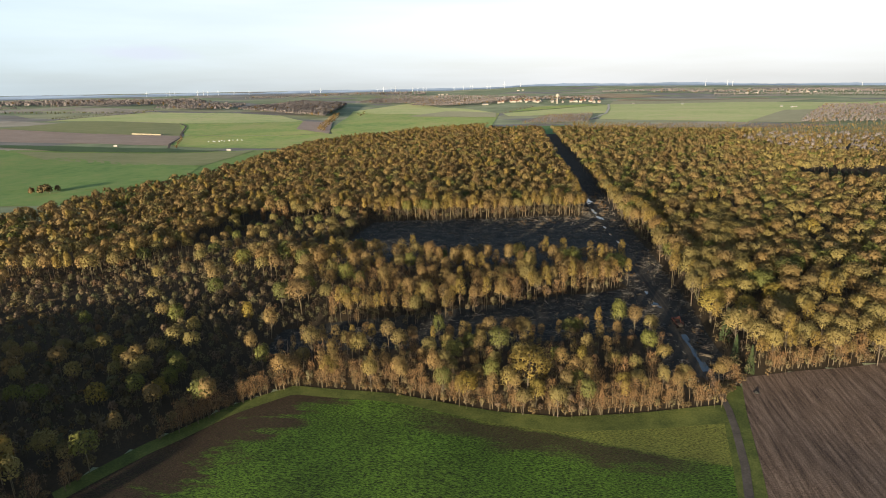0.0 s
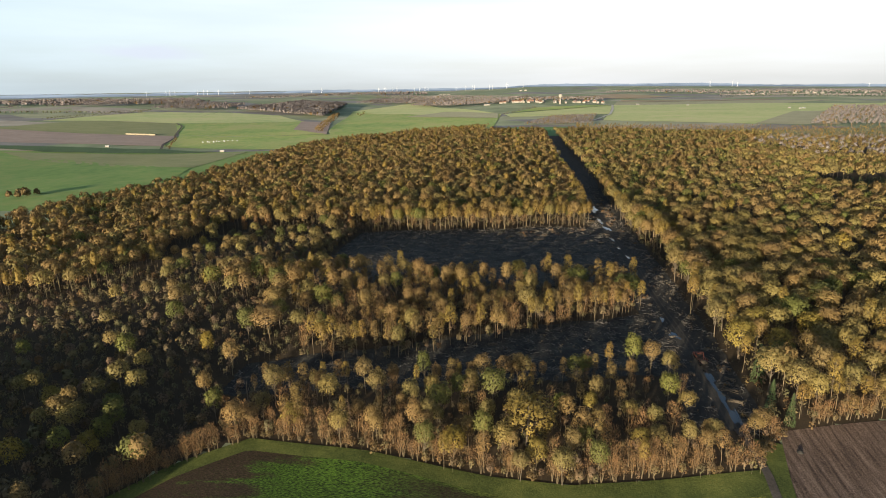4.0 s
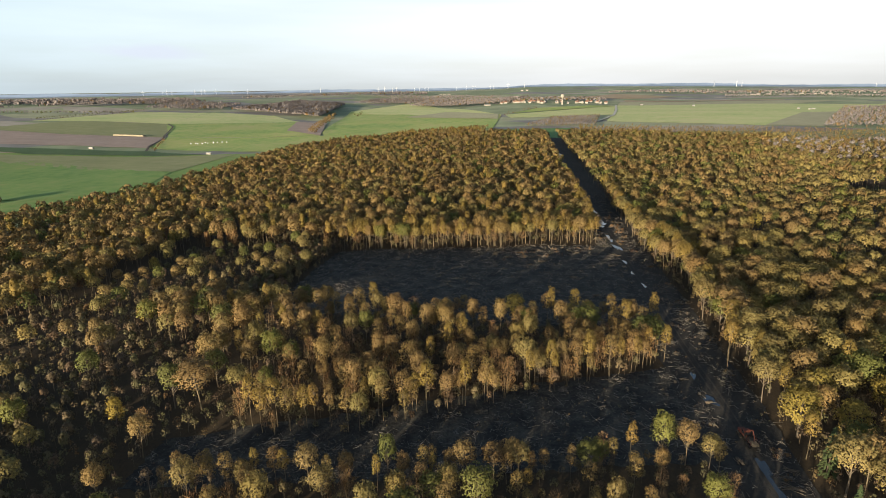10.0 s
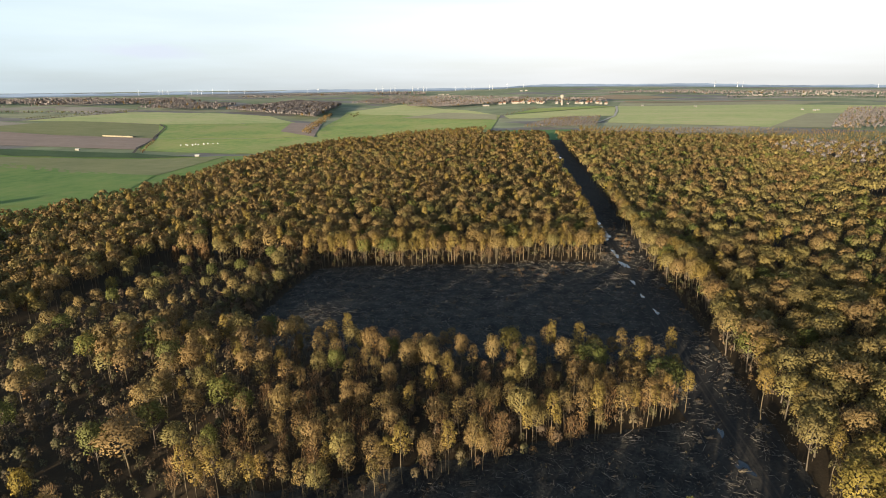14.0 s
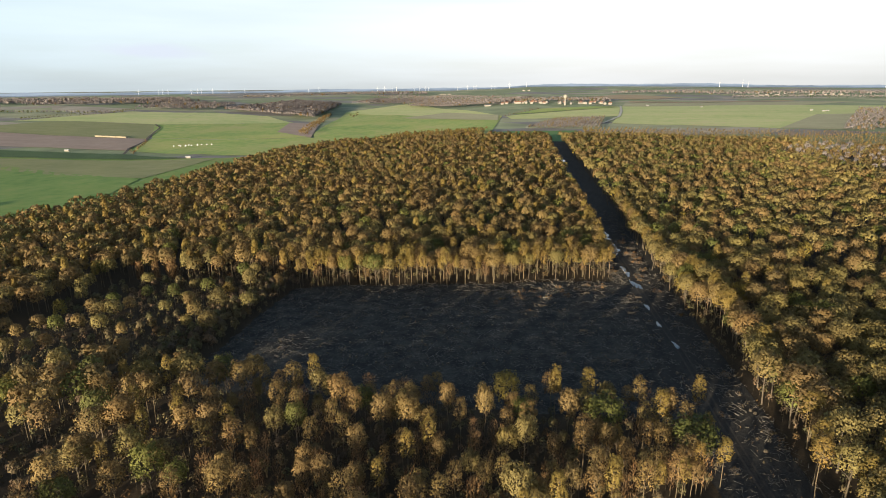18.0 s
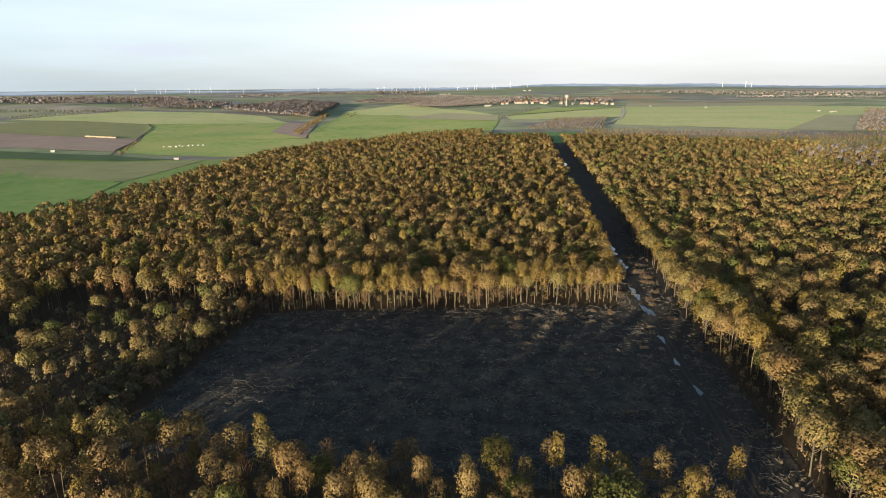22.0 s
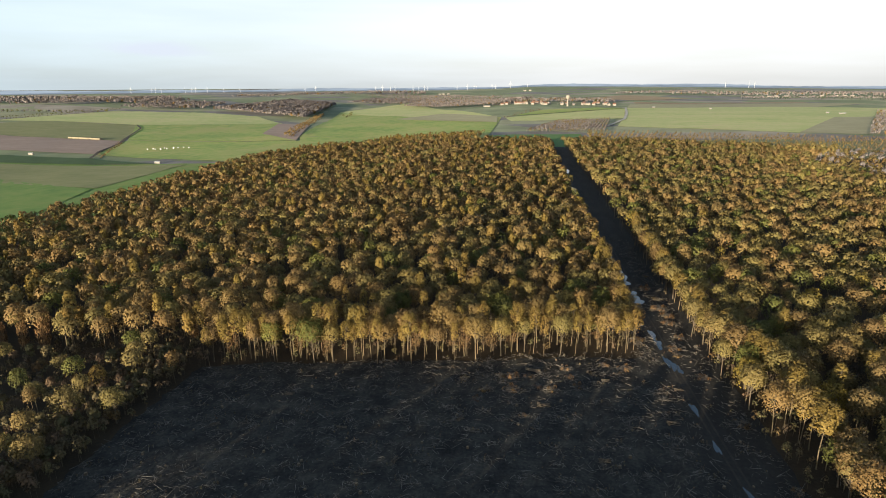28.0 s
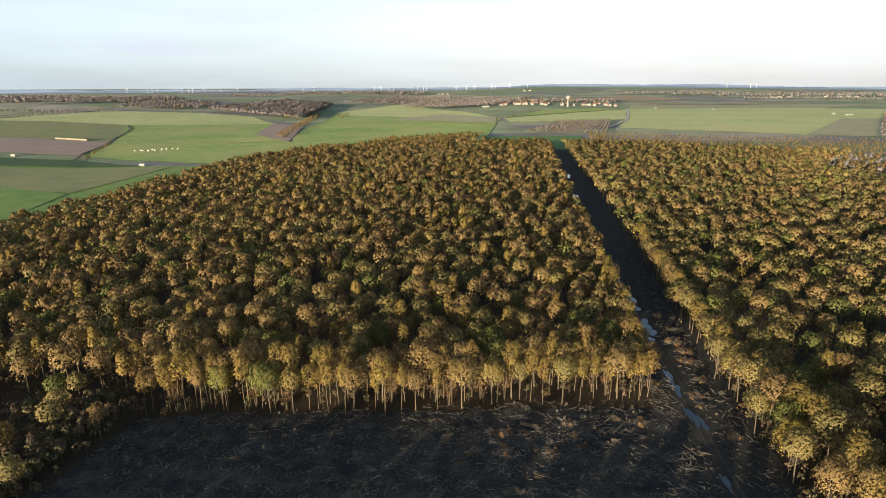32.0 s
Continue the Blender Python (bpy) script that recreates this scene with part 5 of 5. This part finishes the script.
FIELDS = [
    ("valley_field", [(-1700, 1120), (-428, 1075), (-400, 540), (-1100, 540)], "shade_crop", "green valley pasture below the wooded slope", 0.5),
    ("stubble_field", [(-1080, 1075), (-540, 1060), (-520, 850), (-900, 960)], "olive", "olive stubble field in the valley", 0.9),
    ("dark_field", [(-1400, 1190), (-775, 1150), (-600, 1078), (-980, 1085)], "meadow_shadow", "deep green strip painted as a hill's shadow across the valley", 1.3),
    ("lower_field", [(-900, 1000), (-520, 845), (-440, 640), (-900, 640)], "shade_crop", "valley pasture in a green darkened for shade", 0.9),
    ("tilled_field", [(-1500, 1260), (-815, 1205), (-905, 1395), (-1560, 1500)], "tilled", "reddish-brown tilled field in the valley", 0.9),
    ("upper_field", [(-1560, 1510), (-905, 1400), (-1120, 1745), (-1500, 1760)], "olive", "green field above the tilled land", 0.7),
    ("pale_field", [(-1640, 1780), (-1130, 1750), (-1240, 2180), (-1540, 2200)], "pasture_pale", "pale green field on the far valley side", 0.8),
    ("slope_field", [(-810, 1205), (-420, 1078), (-400, 1425), (-900, 1400)], "pasture", "yellow-green grazed slope", 0.7),
    ("slope_field", [(-900, 1405), (-520, 1425), (-780, 1920), (-1130, 1745)], "pasture", "green grazed slope", 0.8),
    ("slope_field", [(-1130, 1750), (-780, 1920), (-960, 2120), (-1240, 2190)], "pasture_pale", "pale green slope below the wood", 0.8),
    ("tilled_field", [(-663, 1560), (-520, 1425), (-650, 1822), (-785, 1910)], "tilled", "reddish-brown tilled field by the hedge", 1.2),
    ("plateau_field", [(-420, 1222), (-136, 1214), (-122, 1472), (-545, 1500)], "pasture", "green field behind the wood", 0.6),
    ("plateau_field", [(-545, 1500), (-120, 1470), (-130, 1900), (-760, 2380)], "pasture", "broad green field beyond the wood", 0.8),
    ("plateau_field", [(-765, 2385), (-400, 2000), (-140, 1900), (-600, 2850)], "pasture_pale", "pale green field sloping to the village", 1.3),
    ("stubble_field", [(-438, 1930), (-129, 1756), (-142, 1911), (-334, 2097)], "stubble", "pale stubble field beyond the wood", 1.8),
    ("plateau_field", [(-96, 1790), (190, 1870), (235, 2240), (-120, 1890)], "pasture_pale", "pale field beside the road", 0.8),
    ("plateau_field", [(-23, 2130), (-100, 1935), (235, 2245), (150, 2260)], "pasture", "green field beside the road", 1.4),
    ("plain_field", [(150, 1640), (480, 1520), (700, 1900), (215, 2030)], "pasture_pale", "wide pale field on the plateau", 0.8),
    ("plain_field", [(215, 2030), (700, 1900), (820, 2320), (245, 2270)], "pasture_pale", "wide pale green field on the plateau", 0.8),
    ("plain_field", [(480, 1520), (640, 1480), (900, 1980), (700, 1900)], "stubble", "pale stubble strip on the plateau", 0.8),
    ("plain_field", [(245, 2275), (820, 2320), (1080, 2580), (280, 2480)], "stubble", "pale stubble field on the plateau", 0.8),
    ("plain_field", [(700, 1900), (900, 1980), (1300, 2400), (820, 2320)], "pasture_pale", "pale green field on the plateau", 0.8),
    ("pale_stubble_field", [(80, 2700), (340, 2690), (570, 2920), (330, 3150)], "peach", "pale peach-coloured stubble field", 1.2),
    ("pale_stubble_field", [(300, 2500), (900, 2580), (880, 2640), (300, 2570)], "peach", "pale stubble strip on the plain", 1.2),
    ("meadow", [(-135, 1222), (70, 1228), (62, 1478), (-125, 1452)], "meadow", "bright green meadow behind the wood", 0.5),
]
for name, quad, mat, label, lift in FIELDS:
    patch(name, quad, M[mat], label, lift, 26.0)
strip("lane", [(-775, 1146), (-827, 1230), (-878, 1354), (-923, 1424), (-1063, 1673), (-1130, 1749)], 5, M["dirt"], "farm lane winding up the valley side", 1.6, 14)
strip("road", [(130, 1650), (188, 1839), (216, 2036), (239, 2263), (150, 2330)], 7, M["road"], "pale road running to the village", 1.9, 14, "road")


def copse(name, label, quad, step, kinds, scale, seed, detail=26, size=2.9, rows=False):
    q = [np.array(c, float) for c in quad]
    r = np.random.RandomState(seed)
    lu = (np.linalg.norm(q[1] - q[0]) + np.linalg.norm(q[2] - q[3])) / 2
    lv = (np.linalg.norm(q[3] - q[0]) + np.linalg.norm(q[2] - q[1])) / 2
    u, v = np.meshgrid((np.arange(max(1, int(lu / step))) + 0.5) / max(1, int(lu / step)), (np.arange(max(1, int(lv / step))) + 0.5) / max(1, int(lv / step)))
    j = 0.1 if rows else 0.45
    u = (u + r.uniform(-j, j, u.shape) * step / lu).ravel()
    v = (v + r.uniform(-j, j, v.shape) * step / lv).ravel()
    xx = (1 - u) * (1 - v) * q[0][0] + u * (1 - v) * q[1][0] + u * v * q[2][0] + (1 - u) * v * q[3][0]
    yy = (1 - u) * (1 - v) * q[0][1] + u * (1 - v) * q[1][1] + u * v * q[2][1] + (1 - u) * v * q[3][1]
    k = (r.uniform(size=len(xx)) > 0.06) & (~inside(FOREST, xx, yy) | inside(SPRUCES, xx, yy))
    xx, yy = xx[k], yy[k]
    if len(xx):
        wood_stuff(name, label, xx, yy, choose(r, len(xx), kinds), detail, seed, scale, size, step < 9)


BROWN = {"grey": 9, "beech": 0.7}
copse("far_wood", "brown wood on the valley's far side", [(-1206, 2270), (-765, 2060), (-870, 2640), (-1180, 2900)], 9, BROWN, 1.0, 41, 22, 3.4)
copse("far_wood", "brown wood on the horizon side of the valley", [(-1560, 2240), (-1260, 2300), (-1330, 2600), (-1600, 2560)], 14, BROWN, 1.0, 42)
copse("village_wood", "leafless wood beside the village", [(-560, 2560), (-190, 2330), (-60, 2700), (-520, 2980)], 11, {"grey": 6, "beech": 0.6}, 0.85, 43, 20, 3.0)
copse("village_wood", "leafless trees among the village houses", [(-210, 2395), (225, 2440), (225, 2600), (-200, 2560)], 11, {"grey": 5, "beech": 0.7, "green": 0.5}, 0.75, 44, 20, 2.8)
copse("village_trees", "garden trees in front of the village houses", [(-200, 2310), (215, 2330), (215, 2350), (-200, 2330)], 13, {"grey": 4, "shrub": 1}, 0.42, 80, 22, 2.0)
copse("far_wood", "grey wood beyond the village", [(-900, 2850), (-560, 2700), (-500, 2980), (-860, 3150)], 14, BROWN, 0.8, 81, 16, 4.0)
copse("far_wood", "grey hillside wood at the head of the valley", [(-2050, 2250), (-1620, 2480), (-1560, 2700), (-2050, 2600)], 14, BROWN, 0.9, 82, 16, 4.0)
copse("hedgerow", "line of dark trees along the valley stream", [(-2150, 1850), (-2140, 1880), (-1480, 2120), (-1500, 2095)], 11, {"green": 2, "grey": 3}, 0.7, 83, 18, 3.0)
copse("hedgerow", "scattered trees in the far valley", [(-2700, 2050), (-2680, 2100), (-2100, 2200), (-2120, 2140)], 14, {"green": 1, "grey": 4}, 0.7, 84, 16, 3.4)
copse("far_wood", "long wood on the plain", [(-1000, 3450), (-300, 2950), (-200, 3150), (-800, 3600)], 17, BROWN, 0.6, 45, 18, 3.6)
copse("far_wood", "dark wood on the plain", [(760, 2900), (1400, 2750), (1500, 2850), (800, 3000)], 15, {"grey": 4, "conifer": 1}, 0.55, 46, 18, 3.6)
copse("far_wood", "wood on the distant ridge", [(600, 3500), (2200, 3000), (2250, 3080), (650, 3580)], 18, BROWN, 0.5, 47, 14, 4.4)
copse("far_wood", "wood on the distant ridge", [(-2900, 2500), (-1950, 3100), (-2000, 3200), (-2960, 2620)], 18, BROWN, 0.55, 48, 14, 4.4)
copse("far_wood", "long grey wood on the far side of the valley", [(-2900, 2300), (-1750, 2680), (-1800, 3000), (-3000, 2650)], 22, BROWN, 1.0, 71, 12, 6.0)
copse("far_wood", "grey wood under the horizon", [(-1700, 3300), (-700, 3700), (-760, 3850), (-1750, 3480)], 22, BROWN, 0.9, 72, 12, 6.0)
copse("far_wood", "grey wood far out on the plain", [(300, 3300), (1600, 2950), (1650, 3080), (350, 3430)], 22, BROWN, 0.7, 73, 12, 6.0)
copse("poplar_block", "square block of thin brown trees by the road", [(-50, 1480), (112, 1500), (150, 1800), (20, 1750)], 7, {"grey": 5, "pole": 1}, 0.5, 51, 26, 1.7, True)
copse("plantation", "young plantation in rows", [(80, 1250), (400, 1142), (560, 1400), (110, 1490)], 7.5, {"pole": 3, "bare": 3, "conifer": 0.5}, 0.45, 52, 20, 1.5, True)
copse("plantation", "young plantation in rows", [(400, 1142), (760, 1030), (1000, 1340), (560, 1400)], 8, {"bare": 3, "conifer": 1.5, "pole": 1}, 0.5, 53, 20, 1.6, True)
copse("east_wood", "brown wood at the edge of the plateau", [(560, 1430), (1100, 1380), (1500, 2100), (880, 2080)], 12, {"grey": 6, "bare": 2, "beech": 1}, 0.7, 54, 34, 1.9)
copse("north_belt", "belt of thin trees behind the meadow", [(-340, 1290), (-128, 1300), (-128, 1440), (-300, 1400)], 8, {"beech": 3, "pole": 3, "bare": 2}, 0.72, 55, 26, 1.9)
copse("north_belt", "belt of thin trees behind the meadow", [(72, 1250), (84, 1250), (108, 1480), (72, 1480)], 7, {"pole": 5, "bare": 2}, 0.5, 56, 26, 1.8)
copse("hedgerow", "dark hedgerow along the valley", [(-1660, 1800), (-1640, 1815), (-1530, 2225), (-1550, 2230)], 8, {"green": 3, "shrub": 2}, 0.55, 57, 26, 2.2)
copse("hedgerow", "tall sunlit hedge beside the tilled field", [(-570, 1470), (-550, 1475), (-765, 2240), (-790, 2235)], 8, {"beech": 3, "shrub": 3}, 0.7, 58, 26, 2.0)
copse("hedgerow", "hedge along the lane", [(-770, 1155), (-762, 1155), (-870, 1354), (-878, 1352)], 7, {"shrub": 3, "bare": 1}, 0.6, 59, 26, 1.5)
copse("hedgerow", "hedge in the far field", [(-665, 2120), (-650, 2120), (-670, 2270), (-690, 2270)], 9, {"green": 2, "shrub": 2}, 0.7, 60, 26, 2.0)
copse("hedgerow", "hedge beyond the stubble", [(-130, 1890), (-120, 1890), (-20, 2140), (-30, 2145)], 9, {"bare": 3, "shrub": 2}, 0.5, 61, 26, 2.0)
copse("valley_edge_trees", "trees at the foot of the wooded slope", [(-606, 606), (-584, 606), (-574, 628), (-594, 628)], 7, {"shrub": 3}, 1.9, 62, 120, 1.0)
copse("spruce_plantation", "dark green spruce plantation inside the wood", [(262, 611), (420, 560), (520, 690), (265, 672)], 5.5, {"conifer": 1}, 0.5, 63, 30, 1.6, True)


# ---- buildings ----
def gable(lx, ly, z0, rise, over=0.4, thick=0.25):
    a, b = lx / 2 + over, ly / 2 + over
    lo = [(-a, -b, z0), (a, -b, z0), (a, b, z0), (-a, b, z0), (-a, 0, z0 + rise), (a, 0, z0 + rise)]
    v = np.array(lo + [(x, y, z + thick) for x, y, z in lo], float)
    f = [(6, 7, 11, 10), (8, 9, 10, 11), (0, 4, 5, 1), (2, 5, 4, 3), (0, 1, 7, 6), (2, 3, 9, 8), (1, 5, 11, 7), (5, 2, 8, 11), (0, 6, 10, 4), (4, 10, 9, 3)]
    return v, f


def gable_walls(lx, ly, h, rise):
    v = np.array([(-lx / 2, -ly / 2, -1), (lx / 2, -ly / 2, -1), (lx / 2, ly / 2, -1), (-lx / 2, ly / 2, -1), (-lx / 2, -ly / 2, h), (lx / 2, -ly / 2, h), (lx / 2, ly / 2, h), (-lx / 2, ly / 2, h), (-lx / 2, 0, h + rise), (lx / 2, 0, h + rise)], float)
    f = [(0, 1, 5, 4), (2, 3, 7, 6), (1, 2, 6, 9, 5), (3, 0, 4, 8, 7), (0, 3, 2, 1)]
    return v, f


house_kinds = {}


def building(kind, x, y, turn, lx, ly, h, rise, wall, roof, label, category, group, chimney=False):
    if kind not in house_kinds:
        root = tagged(new(category.replace(" ", "_")), label, category, group)
        wv, wf = gable_walls(lx, ly, h, rise)
        part("wall", mesh_from("wall", wv, wf, M[wall], False), root)
        rv, rf = gable(lx, ly, h, rise)
        ro = part("roof", mesh_from("roof", rv, rf, M[roof], False), root)
        if chimney:
            cv, cf = box(lx * 0.3, 0, h + rise + 0.4, 0.7, 0.7, 2.0)
            part("chimney", mesh_from("chimney", cv, cf, M["tile_roof"], False), ro)
        if category == "house":
            for sx in (-0.28, 0.0, 0.28):
                dv, df = box(sx * lx, -ly / 2 - 0.03, 1.5 if sx else 1.05, 1.1 if sx else 1.0, 0.08, 1.3 if sx else 2.1)
                part("window" if sx else "door", mesh_from("opening", dv, df, M["slate_roof"], False), root)
        house_kinds[kind] = root
        ob = root
    else:
        ob = copy_thing(house_kinds[kind], Matrix.Identity(4))
    ob.matrix_basis = pose(x, y, float(height(x, y)) + 0.9, 0, 0, turn)
    return ob


r = np.random.RandomState(77)
for i in range(46):
    hx, hy = r.uniform(-170, 215), 0
    hy = 2330 + r.uniform(0, 130) + (40 if hx < -60 else 0)
    if i % 3:
        building("house_a", hx, hy, r.uniform(-30, 30), 11, 8, 4.5, 3.2, "white_wall", "tile_roof", "pale rendered village house with a red-brown tiled roof", "house", "village houses", True)
    else:
        building("house_b", hx, hy, r.uniform(60, 120), 13, 8, 4.2, 3.6, "white_wall", "slate_roof", "pale rendered village house with a slate roof", "house", "village houses with slate roofs", True)
for bx, by, bt in ((-60, 2440, 5), (120, 2380, -8), (-215, 2340, 20)):
    building("barn", bx, by, bt, 22, 11, 4, 2.4, "white_wall", "slate_roof", "long pale farm building with a slate roof", "barn", "farm buildings")
for bx, by in ((-926, 1182), (-606, 1089)):
    building("shed", bx, by, 8, 8, 4, 2.0, 0.8, "white_wall", "metal_roof", "small white field shed in the valley pasture", "shed", "field sheds")
for bx, by in ((330, 2300), (480, 2200), (760, 2010), (780, 2035), (740, 2040)):
    building("shed", bx, by, 30, 14, 6, 3, 1.2, "white_wall", "metal_roof", "small white shed on the plateau", "shed", "field sheds")
for bx, by in ((930, 3080), (960, 3090), (1000, 3085), (1130, 3060), (1180, 3050), (1215, 3060), (1240, 3045), (-640, 3780), (-620, 3790), (-590, 3785), (-150, 3900), (-120, 3905)):
    building("works", bx, by, 0, 15, 8, 4, 1.2, "white_wall", "slate_roof", "distant white works building on the plain", "warehouse", "distant works")


tower = tagged(new("water_tower"), "pale concrete water tower standing over the village", "water tower")
part("shaft", mesh_from("shaft", *lathe([(3.2, -1), (2.4, 6), (2.2, 19)], 14), M["white_wall"]), tower)
part("tank", mesh_from("tank", *lathe([(2.2, 19), (5.4, 23), (5.8, 24), (5.8, 29), (5.2, 30), (1.0, 31)], 18), M["white_wall"]), tower)
tower.matrix_basis = pose(57, 2300, float(height(57, 2300)), 0, 0, 0) @ Matrix.Scale(1.15, 4)

# straw stack in the valley, and white drums standing for unidentified pale dots
stack = tagged(new("straw_stack"), "long pale straw stack at the edge of the tilled field", "straw stack")
for i in range(9):
    sv, sf = box(-48 + i * 12, 0, 1.5, 11.4, 6 + (i % 3) * 0.5, 3.0 + (i % 2) * 0.5)
    part("bale_block", mesh_from("bale_block", sv, sf, M["straw"], False), stack)
stack.matrix_basis = pose(-1016, 1420, float(height(-1016, 1420)) + 0.9, 0, 0, -15)
bale = None
for i, (bx, by) in enumerate(((-760, 1278), (-752, 1284), (-746, 1281), (-741, 1290), (-737, 1285), (-740, 1301), (-731, 1296), (-726, 1310), (-717, 1311), (-720, 1300), (-708, 1316), (-698, 1318))):
    if bale is None:
        bale = tagged(new("white_drum", mesh_from("white_drum", *lathe([(0.0, 0.0), (1.5, 0.0), (1.8, 0.3), (1.8, 2.6), (1.5, 2.9), (0.2, 2.9)], 10), M["drum_skin"])), "small white drum standing for a pale dot in the pasture", "bale", "wrapped bales")
        ob = bale
    else:
        ob = copy_thing(bale, Matrix.Identity(4))
    ob.matrix_basis = pose(bx, by, float(height(bx, by)) + 0.9, 0, 0, i * 30) @ Matrix.Scale(0.65, 4)

# ---- wind turbines along the horizon: bearing from the start of the walk, distance ----
TURBINES = [(-35.2, 1.0), (-33.7, 0.9), (-33.4, 1.0), (-33.0, 0.9), (-31.2, 1.0), (-30.7, 0.95), (-30.4, 1.0), (-29.5, 1.05), (-28.2, 0.8), (-26.9, 0.85), (-21.5, 0.7), (-20.6, 0.95), (-15.4, 0.9), (-14.8, 1.1), (-14.1, 0.9), (-13.7, 1.1),
            (-12.1, 0.95), (-11.6, 0.9), (-11.1, 1.0), (-10.8, 0.8), (-8.2, 0.9), (-7.3, 1.0), (-6.7, 0.9), (-6.5, 0.9), (-5.1, 0.95), (-4.8, 0.8), (-3.5, 1.25), (-2.0, 0.9), (14.0, 1.15), (15.7, 1.2), (16.1, 1.05), (25.2, 0.8), (26.7, 1.2)]
turbine = None
for i, (bearing, size) in enumerate(TURBINES):
    tx, ty = 4560 * math.sin(radians(bearing)), 4560 * math.cos(radians(bearing))
    if turbine is None:
        turbine = tagged(new("wind_turbine"), "white three-bladed wind turbine on the horizon", "wind turbine", "turbines on the horizon")
        part("tower", mesh_from("tower", *lathe([(2.6, -4), (1.5, 58)], 8), M["turbine"]), turbine)
        nv, nf = box(0, 1.0, 59, 3.2, 8, 3.2)
        nac = part("nacelle", mesh_from("nacelle", nv, nf, M["turbine"], False), turbine)
        for k in range(3):
            a = radians(90 + 120 * k)
            c, s = math.cos(a), math.sin(a)
            bv = np.array([(c * t - s * w, -3.6 + dd, 59 + s * t + c * w) for t, w0 in ((1, 1.0), (8, 1.9), (29, 0.35)) for w, dd in ((-w0, 0), (w0, 0), (w0 * 0.6, 0.6), (-w0 * 0.6, 0.6))])
            bf = [(q * 4 + j, q * 4 + (j + 1) % 4, q * 4 + 4 + (j + 1) % 4, q * 4 + 4 + j) for q in range(2) for j in range(4)] + [(8, 9, 10, 11)]
            part("blade", mesh_from("blade", bv, bf, M["turbine"], False), turbine)
        ob = turbine
    else:
        ob = copy_thing(turbine, Matrix.Identity(4))
    ob.matrix_basis = pose(tx, ty, float(height(tx, ty)) - 1, 0, 0, 20 + (i * 37) % 40) @ Matrix.Scale(size * 0.46, 4)

# ---- backdrop ridges at the edge of sight, haze painted into their glow ----
def ridge_backdrop(name, dist, low, high, tone, seed):
    m = bpy.data.materials.new(name)
    m.use_nodes = True
    nt = m.node_tree
    nt.nodes.clear()
    # plain emission: the haze is in the colour, no sun falls on it
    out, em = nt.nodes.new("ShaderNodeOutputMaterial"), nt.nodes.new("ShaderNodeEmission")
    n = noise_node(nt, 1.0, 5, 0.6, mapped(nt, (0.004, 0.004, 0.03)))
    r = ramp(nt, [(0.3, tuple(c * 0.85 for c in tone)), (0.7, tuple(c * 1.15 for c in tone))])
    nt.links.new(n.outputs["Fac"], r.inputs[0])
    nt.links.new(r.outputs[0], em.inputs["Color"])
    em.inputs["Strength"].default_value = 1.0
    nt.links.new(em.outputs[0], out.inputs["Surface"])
    b = np.radians(np.linspace(-62, 52, 240))
    X, Y = dist * np.sin(b), dist * np.cos(b)
    g = height(X, Y)
    top = g + low + (high - low) * (0.5 + 0.5 * np.sin(b * 9 + seed) * np.cos(b * 23 + seed * 2)) + 1.2 * np.sin(b * 160 + seed) + 0.8 * np.sin(b * 410)
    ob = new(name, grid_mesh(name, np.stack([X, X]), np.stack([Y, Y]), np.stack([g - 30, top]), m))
    tagged(ob, "glowing strip painted as a hazy blue-grey ridge on the horizon", "distance", kind="structure")


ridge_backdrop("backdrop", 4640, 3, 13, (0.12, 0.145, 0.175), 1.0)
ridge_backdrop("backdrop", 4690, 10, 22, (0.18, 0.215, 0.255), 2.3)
